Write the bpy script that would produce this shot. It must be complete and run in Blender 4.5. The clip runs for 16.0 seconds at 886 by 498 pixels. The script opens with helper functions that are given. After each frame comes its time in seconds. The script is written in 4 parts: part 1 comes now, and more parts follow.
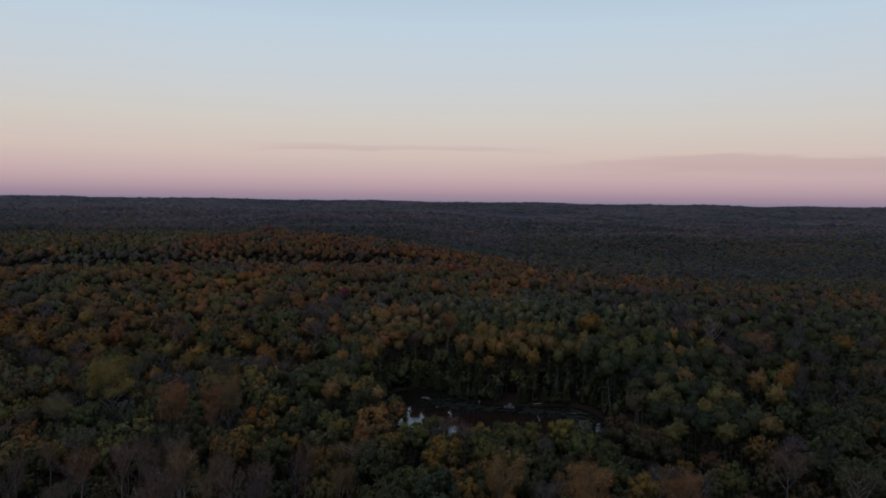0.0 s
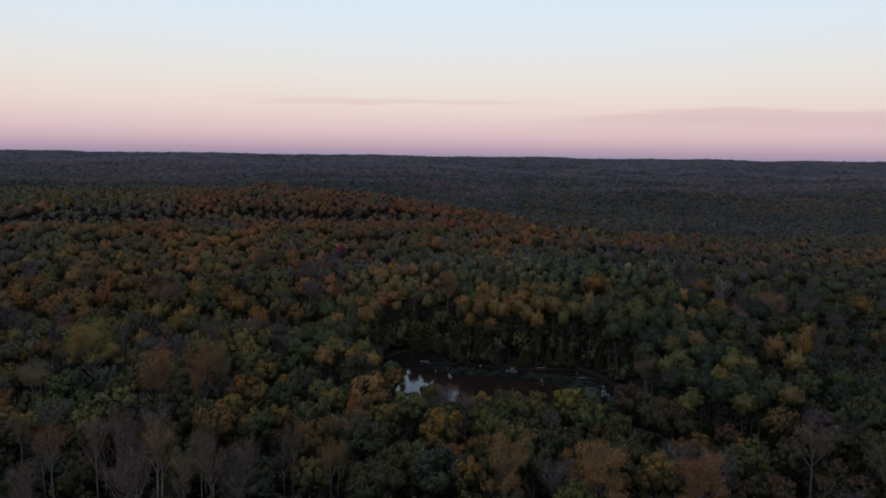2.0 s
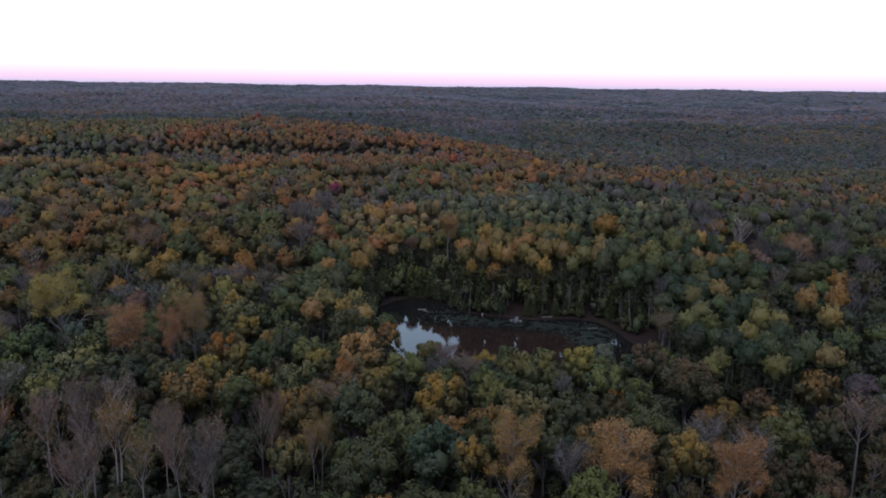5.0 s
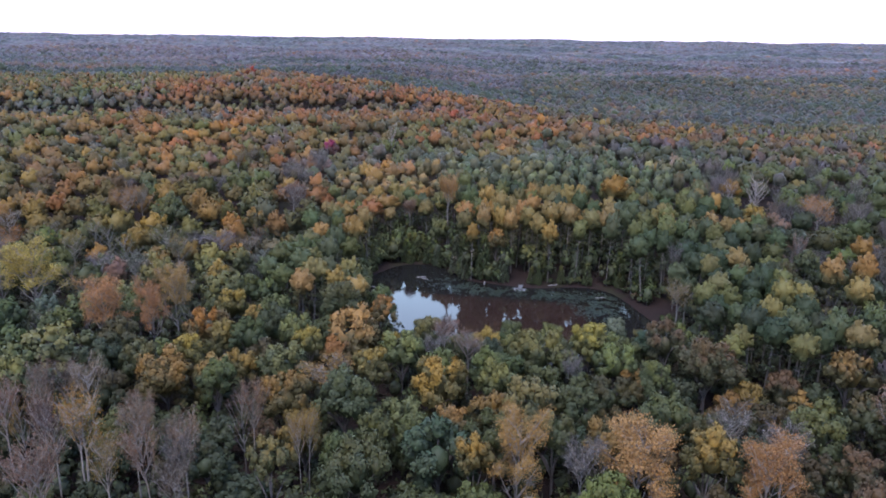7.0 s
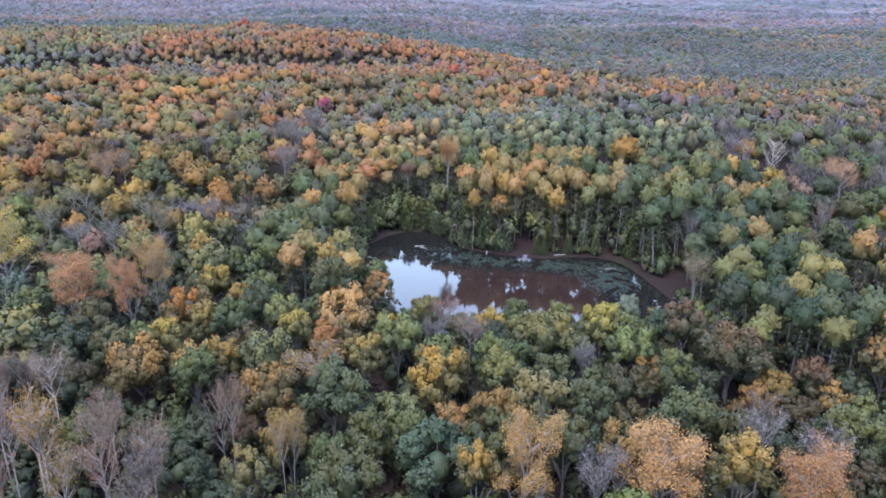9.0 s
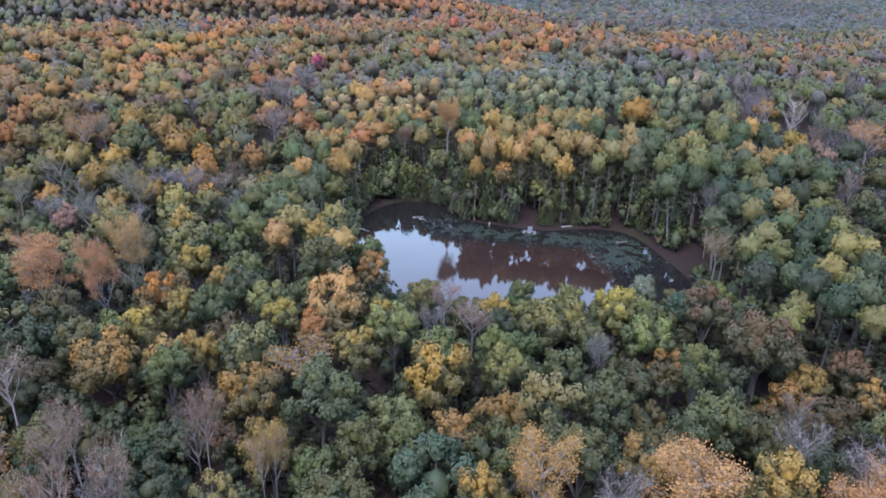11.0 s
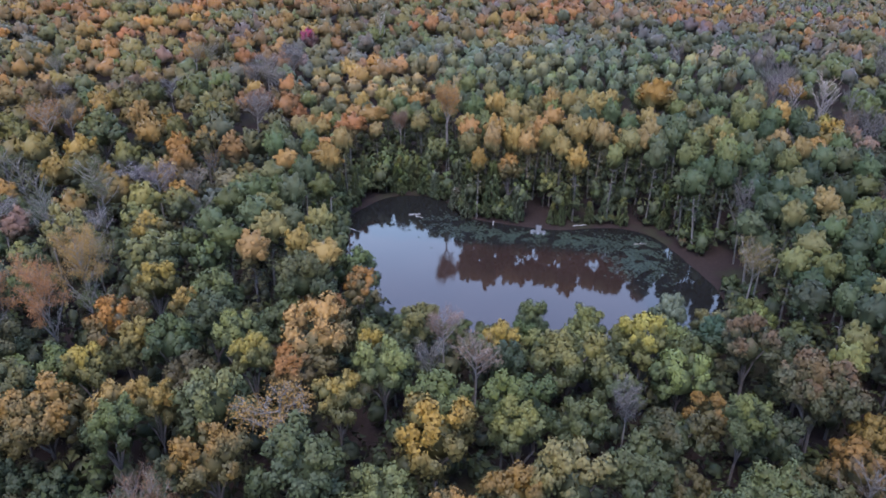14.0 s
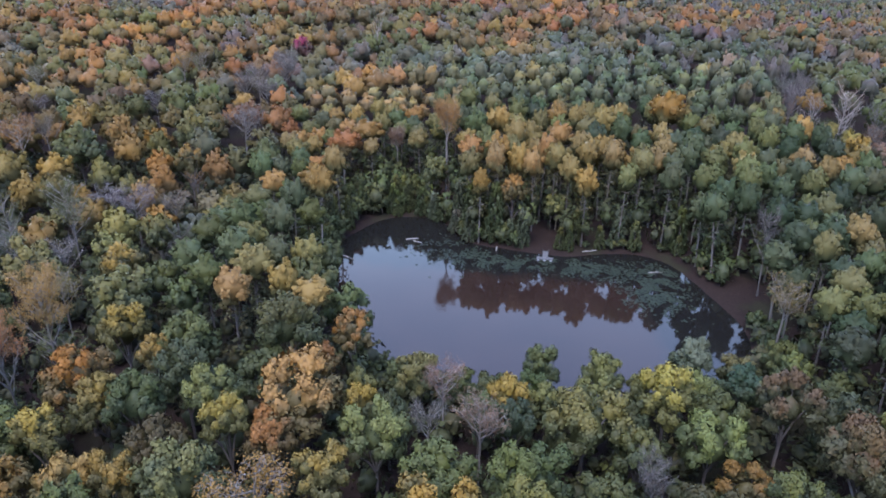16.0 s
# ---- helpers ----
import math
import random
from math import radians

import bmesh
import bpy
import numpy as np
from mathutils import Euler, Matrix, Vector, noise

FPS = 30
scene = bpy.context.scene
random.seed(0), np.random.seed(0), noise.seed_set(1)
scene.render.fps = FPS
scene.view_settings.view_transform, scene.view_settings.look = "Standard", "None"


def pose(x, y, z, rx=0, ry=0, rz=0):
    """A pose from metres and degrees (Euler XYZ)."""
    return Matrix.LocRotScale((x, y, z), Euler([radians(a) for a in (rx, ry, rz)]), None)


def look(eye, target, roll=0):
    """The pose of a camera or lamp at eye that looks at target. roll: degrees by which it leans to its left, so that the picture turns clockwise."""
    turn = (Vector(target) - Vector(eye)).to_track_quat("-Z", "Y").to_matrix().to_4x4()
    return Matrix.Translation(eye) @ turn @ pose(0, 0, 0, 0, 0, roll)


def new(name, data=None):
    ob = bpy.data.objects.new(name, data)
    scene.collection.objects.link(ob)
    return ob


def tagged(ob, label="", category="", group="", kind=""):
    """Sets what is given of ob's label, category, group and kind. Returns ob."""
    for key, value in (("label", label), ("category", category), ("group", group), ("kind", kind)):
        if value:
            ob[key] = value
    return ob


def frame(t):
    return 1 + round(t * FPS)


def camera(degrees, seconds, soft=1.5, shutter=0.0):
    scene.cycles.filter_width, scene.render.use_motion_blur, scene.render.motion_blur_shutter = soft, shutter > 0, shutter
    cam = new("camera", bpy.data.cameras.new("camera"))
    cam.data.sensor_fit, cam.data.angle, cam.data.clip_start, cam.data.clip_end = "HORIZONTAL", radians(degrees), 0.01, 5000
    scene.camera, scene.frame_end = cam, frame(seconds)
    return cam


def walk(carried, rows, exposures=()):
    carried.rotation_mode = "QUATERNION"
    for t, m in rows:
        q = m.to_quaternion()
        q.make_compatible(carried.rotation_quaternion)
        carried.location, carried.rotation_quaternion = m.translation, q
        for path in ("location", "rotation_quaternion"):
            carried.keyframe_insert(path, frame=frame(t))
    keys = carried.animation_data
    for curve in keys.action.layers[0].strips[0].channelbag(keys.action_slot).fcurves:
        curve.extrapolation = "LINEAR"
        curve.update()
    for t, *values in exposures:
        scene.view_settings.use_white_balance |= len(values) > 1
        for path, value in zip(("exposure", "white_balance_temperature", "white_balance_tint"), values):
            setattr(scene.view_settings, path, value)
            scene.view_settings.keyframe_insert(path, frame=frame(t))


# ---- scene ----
cam = camera(63.5, 16.0, soft=1.8)
PATH = [
    (0, (-0.400, 0.300, 77.300), (-0.400, 10.277, 76.620), 0.82),
    (0.5, (-0.300, 3.840, 77.272), (-0.300, 13.805, 76.436), 0.82),
    (1, (-0.200, 7.380, 77.245), (-0.200, 17.331, 76.252), 0.81),
    (1.5, (-0.100, 10.920, 77.218), (-0.100, 20.854, 76.068), 0.81),
    (2, (-0.000, 14.460, 77.190), (-0.000, 24.374, 75.885), 0.80),
    (2.5, (0.100, 18.000, 77.162), (0.100, 27.893, 75.702), 0.80),
    (3, (0.200, 21.540, 77.135), (0.200, 31.409, 75.519), 0.79),
    (3.5, (0.300, 25.080, 77.108), (0.300, 34.922, 75.337), 0.79),
    (4, (0.362, 28.620, 77.080), (0.362, 38.433, 75.155), 0.78),
    (5, (0.487, 35.700, 77.025), (0.487, 45.448, 74.792), 0.77),
    (6, (0.613, 42.780, 76.970), (0.613, 52.453, 74.432), 0.76),
    (6.5, (0.675, 46.320, 76.942), (0.675, 55.952, 74.253), 0.76),
    (7, (0.738, 49.860, 76.915), (0.738, 59.448, 74.075), 0.75),
    (7.5, (0.800, 53.400, 76.888), (0.800, 62.942, 73.897), 0.75),
    (8, (0.833, 56.940, 76.860), (0.833, 66.434, 73.720), 0.70),
    (8.5, (0.867, 60.480, 76.832), (0.867, 69.924, 73.544), 0.65),
    (9, (0.900, 64.020, 76.805), (0.900, 73.411, 73.368), 0.60),
    (10, (0.967, 71.100, 76.750), (0.967, 80.378, 73.020), 0.50),
    (11, (1.033, 78.180, 76.695), (1.033, 87.337, 72.676), 0.40),
    (11.5, (1.067, 81.720, 76.668), (1.067, 90.812, 72.505), 0.35),
    (12, (1.100, 85.260, 76.640), (1.100, 94.286, 72.335), 0.32),
    (12.1, (1.105, 85.968, 76.635), (1.105, 94.980, 72.301), 0.32),
    (12.2, (1.110, 86.676, 76.629), (1.110, 95.672, 72.262), 0.31),
    (12.3, (1.115, 87.384, 76.623), (1.115, 96.367, 72.230), 0.31),
    (12.4, (1.120, 88.092, 76.618), (1.120, 97.066, 72.205), 0.30),
    (12.5, (1.125, 88.800, 76.612), (1.125, 97.768, 72.189), 0.30),
    (12.6, (1.130, 89.508, 76.607), (1.130, 98.474, 72.179), 0.29),
    (13, (1.150, 92.340, 76.585), (1.150, 101.309, 72.163), 0.27),
    (13.5, (1.175, 95.880, 76.557), (1.175, 104.853, 72.143), 0.25),
    (14, (1.200, 99.420, 76.530), (1.200, 108.396, 72.122), 0.22),
    (14.5, (1.225, 102.960, 76.502), (1.225, 111.940, 72.102), 0.20),
    (15, (1.250, 106.500, 76.475), (1.250, 115.483, 72.081), 0.17),
    (15.5, (1.275, 110.040, 76.447), (1.275, 119.026, 72.061), 0.15),
    (16, (1.300, 113.580, 76.420), (1.300, 122.570, 72.040), 0.12),
]
EXPOSURES = [(0, -0.14, 6520, 12), (1.5, 0.12, 6440, 12), (3.5, 0.65, 6300, 10), (5, 1.42, 6250, 12), (6.5, 2.42, 6050, 15), (7.5, 3.0, 6000, 13),
             (9, 3.5, 5950, 13), (11, 3.33, 5910, 14), (12.5, 3.12, 5890, 14), (16, 3.06, 5910, 13)]
walk(cam, [(t, look(eye, target, roll)) for t, eye, target, roll in PATH], EXPOSURES)


# ---- sky and light ----
def lin(r, g, b):
    """Linear colour from 8-bit values."""
    f = lambda c: c / 12.92 if c <= 0.04045 else ((c + 0.055) / 1.055) ** 2.4
    return tuple(f(c / 255) for c in (r, g, b)) + (1.0,)


class Nodes:
    """A short way to wire a node tree."""

    def __init__(self, tree):
        self.tree = tree
        tree.nodes.clear()

    def add(self, kind, ins=(), **props):
        n = self.tree.nodes.new(kind)
        for k, v in props.items():
            setattr(n, k, v)
        for k, v in dict(ins).items():
            if isinstance(v, bpy.types.NodeSocket):
                self.tree.links.new(v, n.inputs[k])
            else:
                n.inputs[k].default_value = v
        return n

    def math(self, op, a, b=0.0, clamp=False):
        n = self.add("ShaderNodeMath", {0: a, 1: b}, operation=op)
        n.use_clamp = clamp
        return n.outputs[0]

    def ramp(self, fac, stops, interp="LINEAR"):
        n = self.add("ShaderNodeValToRGB", {0: fac})
        n.color_ramp.interpolation = interp
        while len(n.color_ramp.elements) < len(stops):
            n.color_ramp.elements.new(0.5)
        for e, (p, c) in zip(n.color_ramp.elements, stops):
            e.position, e.color = p, c
        return n.outputs[0]

    def mix(self, fac, a, b, blend="MIX"):
        n = self.add("ShaderNodeMix", data_type="RGBA", blend_type=blend)
        for k, v in ((0, fac), (6, a), (7, b)):
            if isinstance(v, bpy.types.NodeSocket):
                self.tree.links.new(v, n.inputs[k])
            else:
                n.inputs[k].default_value = v
        return n.outputs[2]


world = bpy.data.worlds.new("dusk")
scene.world = world
world.use_nodes = True
N = Nodes(world.node_tree)
way = N.add("ShaderNodeTexCoord").outputs["Generated"]
xyz = N.add("ShaderNodeSeparateXYZ", {0: way}).outputs
up = N.math("MAXIMUM", xyz[2], 0.0)
# twilight: blue-grey shadow at the horizon, the pink belt over it, cream, then pale blue
dusk = N.ramp(N.math("POWER", up, 0.5), [
    (0.0, lin(142, 132, 150)), (0.08, lin(164, 141, 155)), (0.17, lin(196, 171, 174)), (0.25, lin(210, 192, 184)),
    (0.325, lin(210, 203, 194)), (0.40, lin(203, 208, 209)), (0.48, lin(194, 210, 219)), (0.56, lin(172, 196, 214)),
    (0.70, lin(142, 156, 184)), (0.84, lin(116, 138, 182)), (1.0, lin(104, 128, 180))])
# the afterglow on the far side, where the sun went down
glow = N.ramp(N.math("POWER", up, 0.5), [
    (0.0, lin(168, 132, 116)), (0.3, lin(156, 146, 142)), (0.55, lin(142, 150, 168)), (0.84, lin(116, 138, 182)), (1.0, lin(104, 128, 180))])
west = N.math("MULTIPLY", xyz[1], -1.0, True)
air = N.mix(N.math("POWER", west, 0.8), dusk, glow)
# thin streaks of cloud low over the horizon: a long wedge and a wisp beside it
ahead = N.math("MAXIMUM", xyz[1], 0.05)
slope, bearing = N.math("DIVIDE", xyz[2], ahead), N.math("DIVIDE", xyz[0], ahead)
sheet = N.add("ShaderNodeCombineXYZ", {0: N.math("MULTIPLY", bearing, 5.0), 1: N.math("MULTIPLY", slope, 90.0)}).outputs[0]
fray = N.add("ShaderNodeTexNoise", {"Vector": sheet, "Scale": 1.0, "Detail": 5.0, "Roughness": 0.55, "Distortion": 1.2}).outputs[0]
bent = N.math("ADD", slope, N.math("MULTIPLY", N.math("SUBTRACT", fray, 0.5), 0.022))


def ease(v, a, b):
    n = N.add("ShaderNodeMapRange", {0: v, 1: a, 2: b, 3: 0.0, 4: 1.0}, interpolation_type="SMOOTHSTEP")
    return n.outputs[0]


crest = N.math("MULTIPLY_ADD", ease(bearing, 0.05, 0.42), 0.022)
crest.node.inputs[2].default_value = 0.047
lid = ease(N.math("SUBTRACT", crest, bent), -0.003, 0.004)
wedge = N.math("MULTIPLY", N.math("MULTIPLY", lid, ease(bent, 0.030, 0.055)), ease(bearing, -0.02, 0.35))
wisp = N.math("MULTIPLY", ease(N.math("ABSOLUTE", N.math("SUBTRACT", bent, 0.0715)), 0.0060, 0.0005), ease(N.math("ABSOLUTE", N.math("ADD", bearing, 0.07)), 0.27, 0.10))
thick = N.math("ADD", wedge, N.math("MULTIPLY", N.math("MULTIPLY", wisp, fray), 1.3), True)
air = N.mix(N.math("MULTIPLY", thick, 0.42), air, lin(184, 152, 160))
sky = N.add("ShaderNodeTexSky", sky_type="NISHITA", sun_disc=False, sun_elevation=radians(2), sun_rotation=radians(180))
total = N.mix(0.03, air, sky.outputs[0], "ADD")
total = N.mix(1.0, total, (0.975, 1.0, 1.06, 1), "MULTIPLY")
back = N.add("ShaderNodeBackground", {0: total, 1: 1.0})
N.tree.links.new(back.outputs[0], N.add("ShaderNodeOutputWorld").inputs[0])

sun = new("sun", bpy.data.lights.new("sun", "SUN"))
sun.data.energy, sun.data.angle, sun.data.color = 0.95, radians(40), (1.0, 0.93, 0.90)
sun.matrix_world = look((0, 0, 300), (14, 28, 225))


# ---- materials ----
def material(name):
    m = bpy.data.materials.new(name)
    m.use_nodes = True
    return m, Nodes(m.node_tree)


def finish(n, colour, rough=0.7, bump=None, depth=0.05, metal=0.0, spec=0.3):
    ins = {"Base Color": colour, "Roughness": rough, "Metallic": metal, "Specular IOR Level": spec}
    if bump is not None:
        ins["Normal"] = n.add("ShaderNodeBump", {"Height": bump, "Strength": 0.6, "Distance": depth}).outputs[0]
    s = n.add("ShaderNodeBsdfPrincipled", ins)
    n.tree.links.new(s.outputs[0], n.add("ShaderNodeOutputMaterial").inputs[0])
    return s


def foliage(name, source, patch=1.5, gloss=0.15, pivot=0.80, rise=1.1, keep=0.70, fresh=(0.0245, 0.0315, 0.0150, 1), stray=1.0):
    """Leaves. Their colour comes with the tree; twigs that still are green lie in patches between those that turned.
    Crown tops are warmer: partly turned leaves, partly warm light painted into the colour.
    """
    m, n = material(name)
    place = n.add("ShaderNodeTexCoord").outputs["Object"]
    if source == "object":
        info = n.add("ShaderNodeObjectInfo")
        tint = info.outputs["Color"]
        shift = n.add("ShaderNodeVectorMath", {0: place, 1: n.math("MULTIPLY", info.outputs["Random"], 90.0)}, operation="ADD").outputs[0]
    else:
        tint = n.add("ShaderNodeAttribute", attribute_name="tint").outputs["Color"]
        shift = place
    leaf = n.add("ShaderNodeNewGeometry").outputs["Random Per Island"]
    patches = n.add("ShaderNodeTexNoise", {"Vector": shift, "Scale": patch, "Detail": 2.0}).outputs[0]
    high = n.add("ShaderNodeSeparateXYZ", {0: place}).outputs[2] if source == "object" else n.add("ShaderNodeAttribute", attribute_name="tint").outputs["Alpha"]
    # height adds the warm top: turned leaves and painted afterglow together
    turn = n.math("ADD", n.math("MULTIPLY_ADD", patches, stray), n.math("MULTIPLY", n.math("SUBTRACT", high, pivot), rise))
    turn.node.inputs[0].links[0].from_node.inputs[2].default_value = 0.5 * (1 - stray)
    green = n.mix(keep, tint, fresh)
    col = n.mix(n.ramp(turn, [(0.40, (0, 0, 0, 1)), (0.58, (1, 1, 1, 1))]), green, tint)
    low, top = (0.76, 1.26) if source == "object" else (0.84, 1.18)
    value = n.ramp(leaf, [(0.0, (low, low, low, 1)), (0.5, (0.98, 0.98, 0.97, 1)), (1.0, (top, top * 0.97, top * 0.92, 1))])
    finish(n, n.mix(1.0, col, value, "MULTIPLY"), 0.60, spec=gloss)
    return m


LEAF = foliage("leaves", "object")
LEAF_TURNED = foliage("turned_leaves", "object", pivot=0.35, stray=0.4)
LEAF_PINE = foliage("needles", "object", 2.5, 0.10, 0.77, 2.3, 0.68, (0.0315, 0.0405, 0.0200, 1), 0.4)
LEAF_MANY = foliage("leaves_of_the_woods", "tint", 0.12, 0.13, 0.72, 1.8, 0.55, (0.0250, 0.0285, 0.0185, 1), 0.5)
# greyed green: haze is put into the colour of the far leaves
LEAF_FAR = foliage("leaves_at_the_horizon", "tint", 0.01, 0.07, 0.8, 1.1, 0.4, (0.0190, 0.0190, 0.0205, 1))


def bark(name, dark, light):
    m, n = material(name)
    place = n.add("ShaderNodeTexCoord").outputs["Object"]
    long = n.add("ShaderNodeVectorMath", {0: place, 1: (5.0, 5.0, 0.8)}, operation="MULTIPLY").outputs[0]
    grain = n.add("ShaderNodeTexNoise", {"Vector": long, "Scale": 1.6, "Detail": 5.0}).outputs[0]
    col = n.ramp(grain, [(0.3, dark), (0.7, light)])
    rnd = n.add("ShaderNodeObjectInfo").outputs["Random"]
    col = n.mix(1.0, col, n.ramp(rnd, [(0, (0.7, 0.7, 0.7, 1)), (1, (1.2, 1.2, 1.2, 1))]), "MULTIPLY")
    finish(n, col, 0.85, grain, 0.04)
    return m


BARK = bark("grey_brown_bark", (0.045, 0.036, 0.032, 1), (0.12, 0.10, 0.09, 1))
GREY_BARK = bark("dull_grey_bark", (0.05, 0.044, 0.040, 1), (0.125, 0.11, 0.10, 1))
PALE_BARK = bark("pale_bark", (0.075, 0.065, 0.058, 1), (0.185, 0.163, 0.146, 1))

BLEACHED = bark("bleached_bark", (0.12, 0.10, 0.09, 1), (0.26, 0.222, 0.20, 1))


def soil():
    m, n = material("leaf_litter")
    place = n.add("ShaderNodeNewGeometry").outputs["Position"]
    fine = n.add("ShaderNodeTexNoise", {"Vector": place, "Scale": 2.2, "Detail": 6.0, "Roughness": 0.7}).outputs[0]
    wide = n.add("ShaderNodeTexNoise", {"Vector": place, "Scale": 0.09, "Detail": 3.0}).outputs[0]
    litter = n.ramp(fine, [(0.3, (0.009, 0.0062, 0.0054, 1)), (0.55, (0.0165, 0.0112, 0.0096, 1)), (0.75, (0.028, 0.0192, 0.0160, 1))])
    grass = n.ramp(fine, [(0.3, (0.011, 0.0105, 0.0062, 1)), (0.7, (0.021, 0.0185, 0.0115, 1))])
    finish(n, n.mix(n.ramp(wide, [(0.50, (0, 0, 0, 1)), (0.62, (1, 1, 1, 1))]), litter, grass), 0.95, fine, 0.15, spec=0.04)
    return m


def pond_water():
    m, n = material("muddy_water")
    place = n.add("ShaderNodeNewGeometry").outputs["Position"]
    silt = n.add("ShaderNodeTexNoise", {"Vector": place, "Scale": 0.07, "Detail": 3.0}).outputs[0]
    ripple = n.add("ShaderNodeTexNoise", {"Vector": place, "Scale": 1.7, "Detail": 2.0}).outputs[0]
    mud = n.ramp(silt, [(0.3, (0.0120, 0.0070, 0.0054, 1)), (0.7, (0.0165, 0.0098, 0.0074, 1))])
    # darker water with a patchy edge along the far and the eastern bank
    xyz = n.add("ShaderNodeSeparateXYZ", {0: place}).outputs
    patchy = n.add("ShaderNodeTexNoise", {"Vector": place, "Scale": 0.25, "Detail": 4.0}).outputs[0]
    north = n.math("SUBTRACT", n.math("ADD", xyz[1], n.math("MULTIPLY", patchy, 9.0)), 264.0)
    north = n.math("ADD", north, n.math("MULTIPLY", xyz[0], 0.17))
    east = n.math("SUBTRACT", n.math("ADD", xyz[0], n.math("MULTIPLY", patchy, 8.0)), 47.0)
    dark_edge = n.math("MULTIPLY_ADD", n.math("MAXIMUM", north, east), 0.25, True)
    dark_edge.node.inputs[2].default_value = 0.5
    col = n.mix(dark_edge, mud, (0.0062, 0.0058, 0.0053, 1))
    s = finish(n, col, 0.035, ripple, 0.004, spec=0.5)
    s.inputs["IOR"].default_value = 1.333
    return m


def plain(name, dark, light, scale=3.0, rough=0.8, bump=0.02, spec=0.3):
    m, n = material(name)
    place = n.add("ShaderNodeTexCoord").outputs["Object"]
    tex = n.add("ShaderNodeTexNoise", {"Vector": place, "Scale": scale, "Detail": 5.0}).outputs[0]
    col = n.ramp(tex, [(0.3, dark), (0.7, light)])
    isle = n.add("ShaderNodeNewGeometry").outputs["Random Per Island"]
    col = n.mix(1.0, col, n.ramp(isle, [(0, (0.72, 0.72, 0.72, 1)), (1, (1.25, 1.25, 1.25, 1))]), "MULTIPLY")
    finish(n, col, rough, tex, bump, spec=spec)
    return m


SOIL = soil()
WATER = pond_water()
LILY = plain("lily_leaves", (0.010, 0.014, 0.009, 1), (0.023, 0.029, 0.018, 1), 0.8, 0.5, spec=0.15)
WEATHERED = plain("weathered_boards", (0.042, 0.041, 0.040, 1), (0.078, 0.076, 0.074, 1), 4.0)
FLOAT = plain("float_drums", (0.15, 0.154, 0.158, 1), (0.21, 0.214, 0.218, 1), 2.0, 0.5)
DEADWOOD = plain("dead_wood", (0.11, 0.097, 0.09, 1), (0.24, 0.22, 0.20, 1), 3.0)


# ---- meshes out of arrays ----
def rounded(me, out, share, tall=1.0):
    """Turns the normals of ragged foliage towards those of the crown it forms, so that it takes the light as a crown does."""
    own = np.empty(len(me.vertices) * 3, np.float32)
    me.vertices.foreach_get("normal", own)
    own = norm(own.reshape(-1, 3) * (1, 1, tall))
    n = norm(own * (1 - share) + norm(out) * share)
    me.normals_split_custom_set_from_vertices(norm(n * (1, 1, 1 / tall)).tolist())
    return me


def tri_mesh(name, v, f, mat, tint=None, smooth_faces=True):
    v, f = np.asarray(v, np.float32), np.asarray(f, np.int32)
    me = bpy.data.meshes.new(name)
    me.vertices.add(len(v))
    me.vertices.foreach_set("co", v.ravel())
    me.loops.add(f.size)
    me.loops.foreach_set("vertex_index", f.ravel())
    me.polygons.add(len(f))
    me.polygons.foreach_set("loop_start", np.arange(0, f.size, f.shape[1], dtype=np.int32))
    me.polygons.foreach_set("use_smooth", np.full(len(f), smooth_faces))
    me.update(calc_edges=True)
    if tint is not None:
        a = me.attributes.new("tint", "FLOAT_COLOR", "POINT")
        a.data.foreach_set("color", np.asarray(tint, np.float32).ravel())
    me.materials.append(mat)
    return me


def join(parts):
    vs, fs, at = [], [], 0
    for v, f in parts:
        vs.append(v)
        fs.append(np.asarray(f) + at)
        at += len(v)
    return np.concatenate(vs), np.concatenate(fs)


def unit_ico(sub):
    bm = bmesh.new()
    bmesh.ops.create_icosphere(bm, subdivisions=sub, radius=1)
    v = np.array([p.co[:] for p in bm.verts])
    f = np.array([[q.index for q in p.verts] for p in bm.faces])
    bm.free()
    return v, f


ICO1, ICO2 = unit_ico(1), unit_ico(2)


def norm(a):
    return a / np.maximum(np.linalg.norm(a, axis=-1, keepdims=True), 1e-9)


def leaves(rng, c, n, size, spread=0.7, flat=1.0):
    """Small bent sprays of leaves at the points c, facing about along n: two triangles each."""
    k = len(c)
    n = norm(norm(n) + rng.normal(0, spread, (k, 3)))
    u = norm(np.cross(n, rng.normal(size=(k, 3))))
    w = np.cross(n, u)
    s = (size * rng.uniform(0.6, 1.35, k))[:, None]
    bend = n * s * rng.uniform(-0.35, 0.1, (k, 1))
    a, b = c - u * s + bend, c + w * s * rng.uniform(0.4, 0.8, (k, 1))
    d, e = c + u * s * rng.uniform(0.7, 1.1, (k, 1)) + bend, c - w * s * rng.uniform(0.4, 0.8, (k, 1))
    v = np.stack([a, e, d, b], 1)
    v = (c[:, None] + (v - c[:, None]) * (1, 1, flat)).reshape(-1, 3)
    i = np.arange(k)[:, None] * 4
    return v, np.concatenate([i + (0, 1, 2), i + (0, 2, 3)])


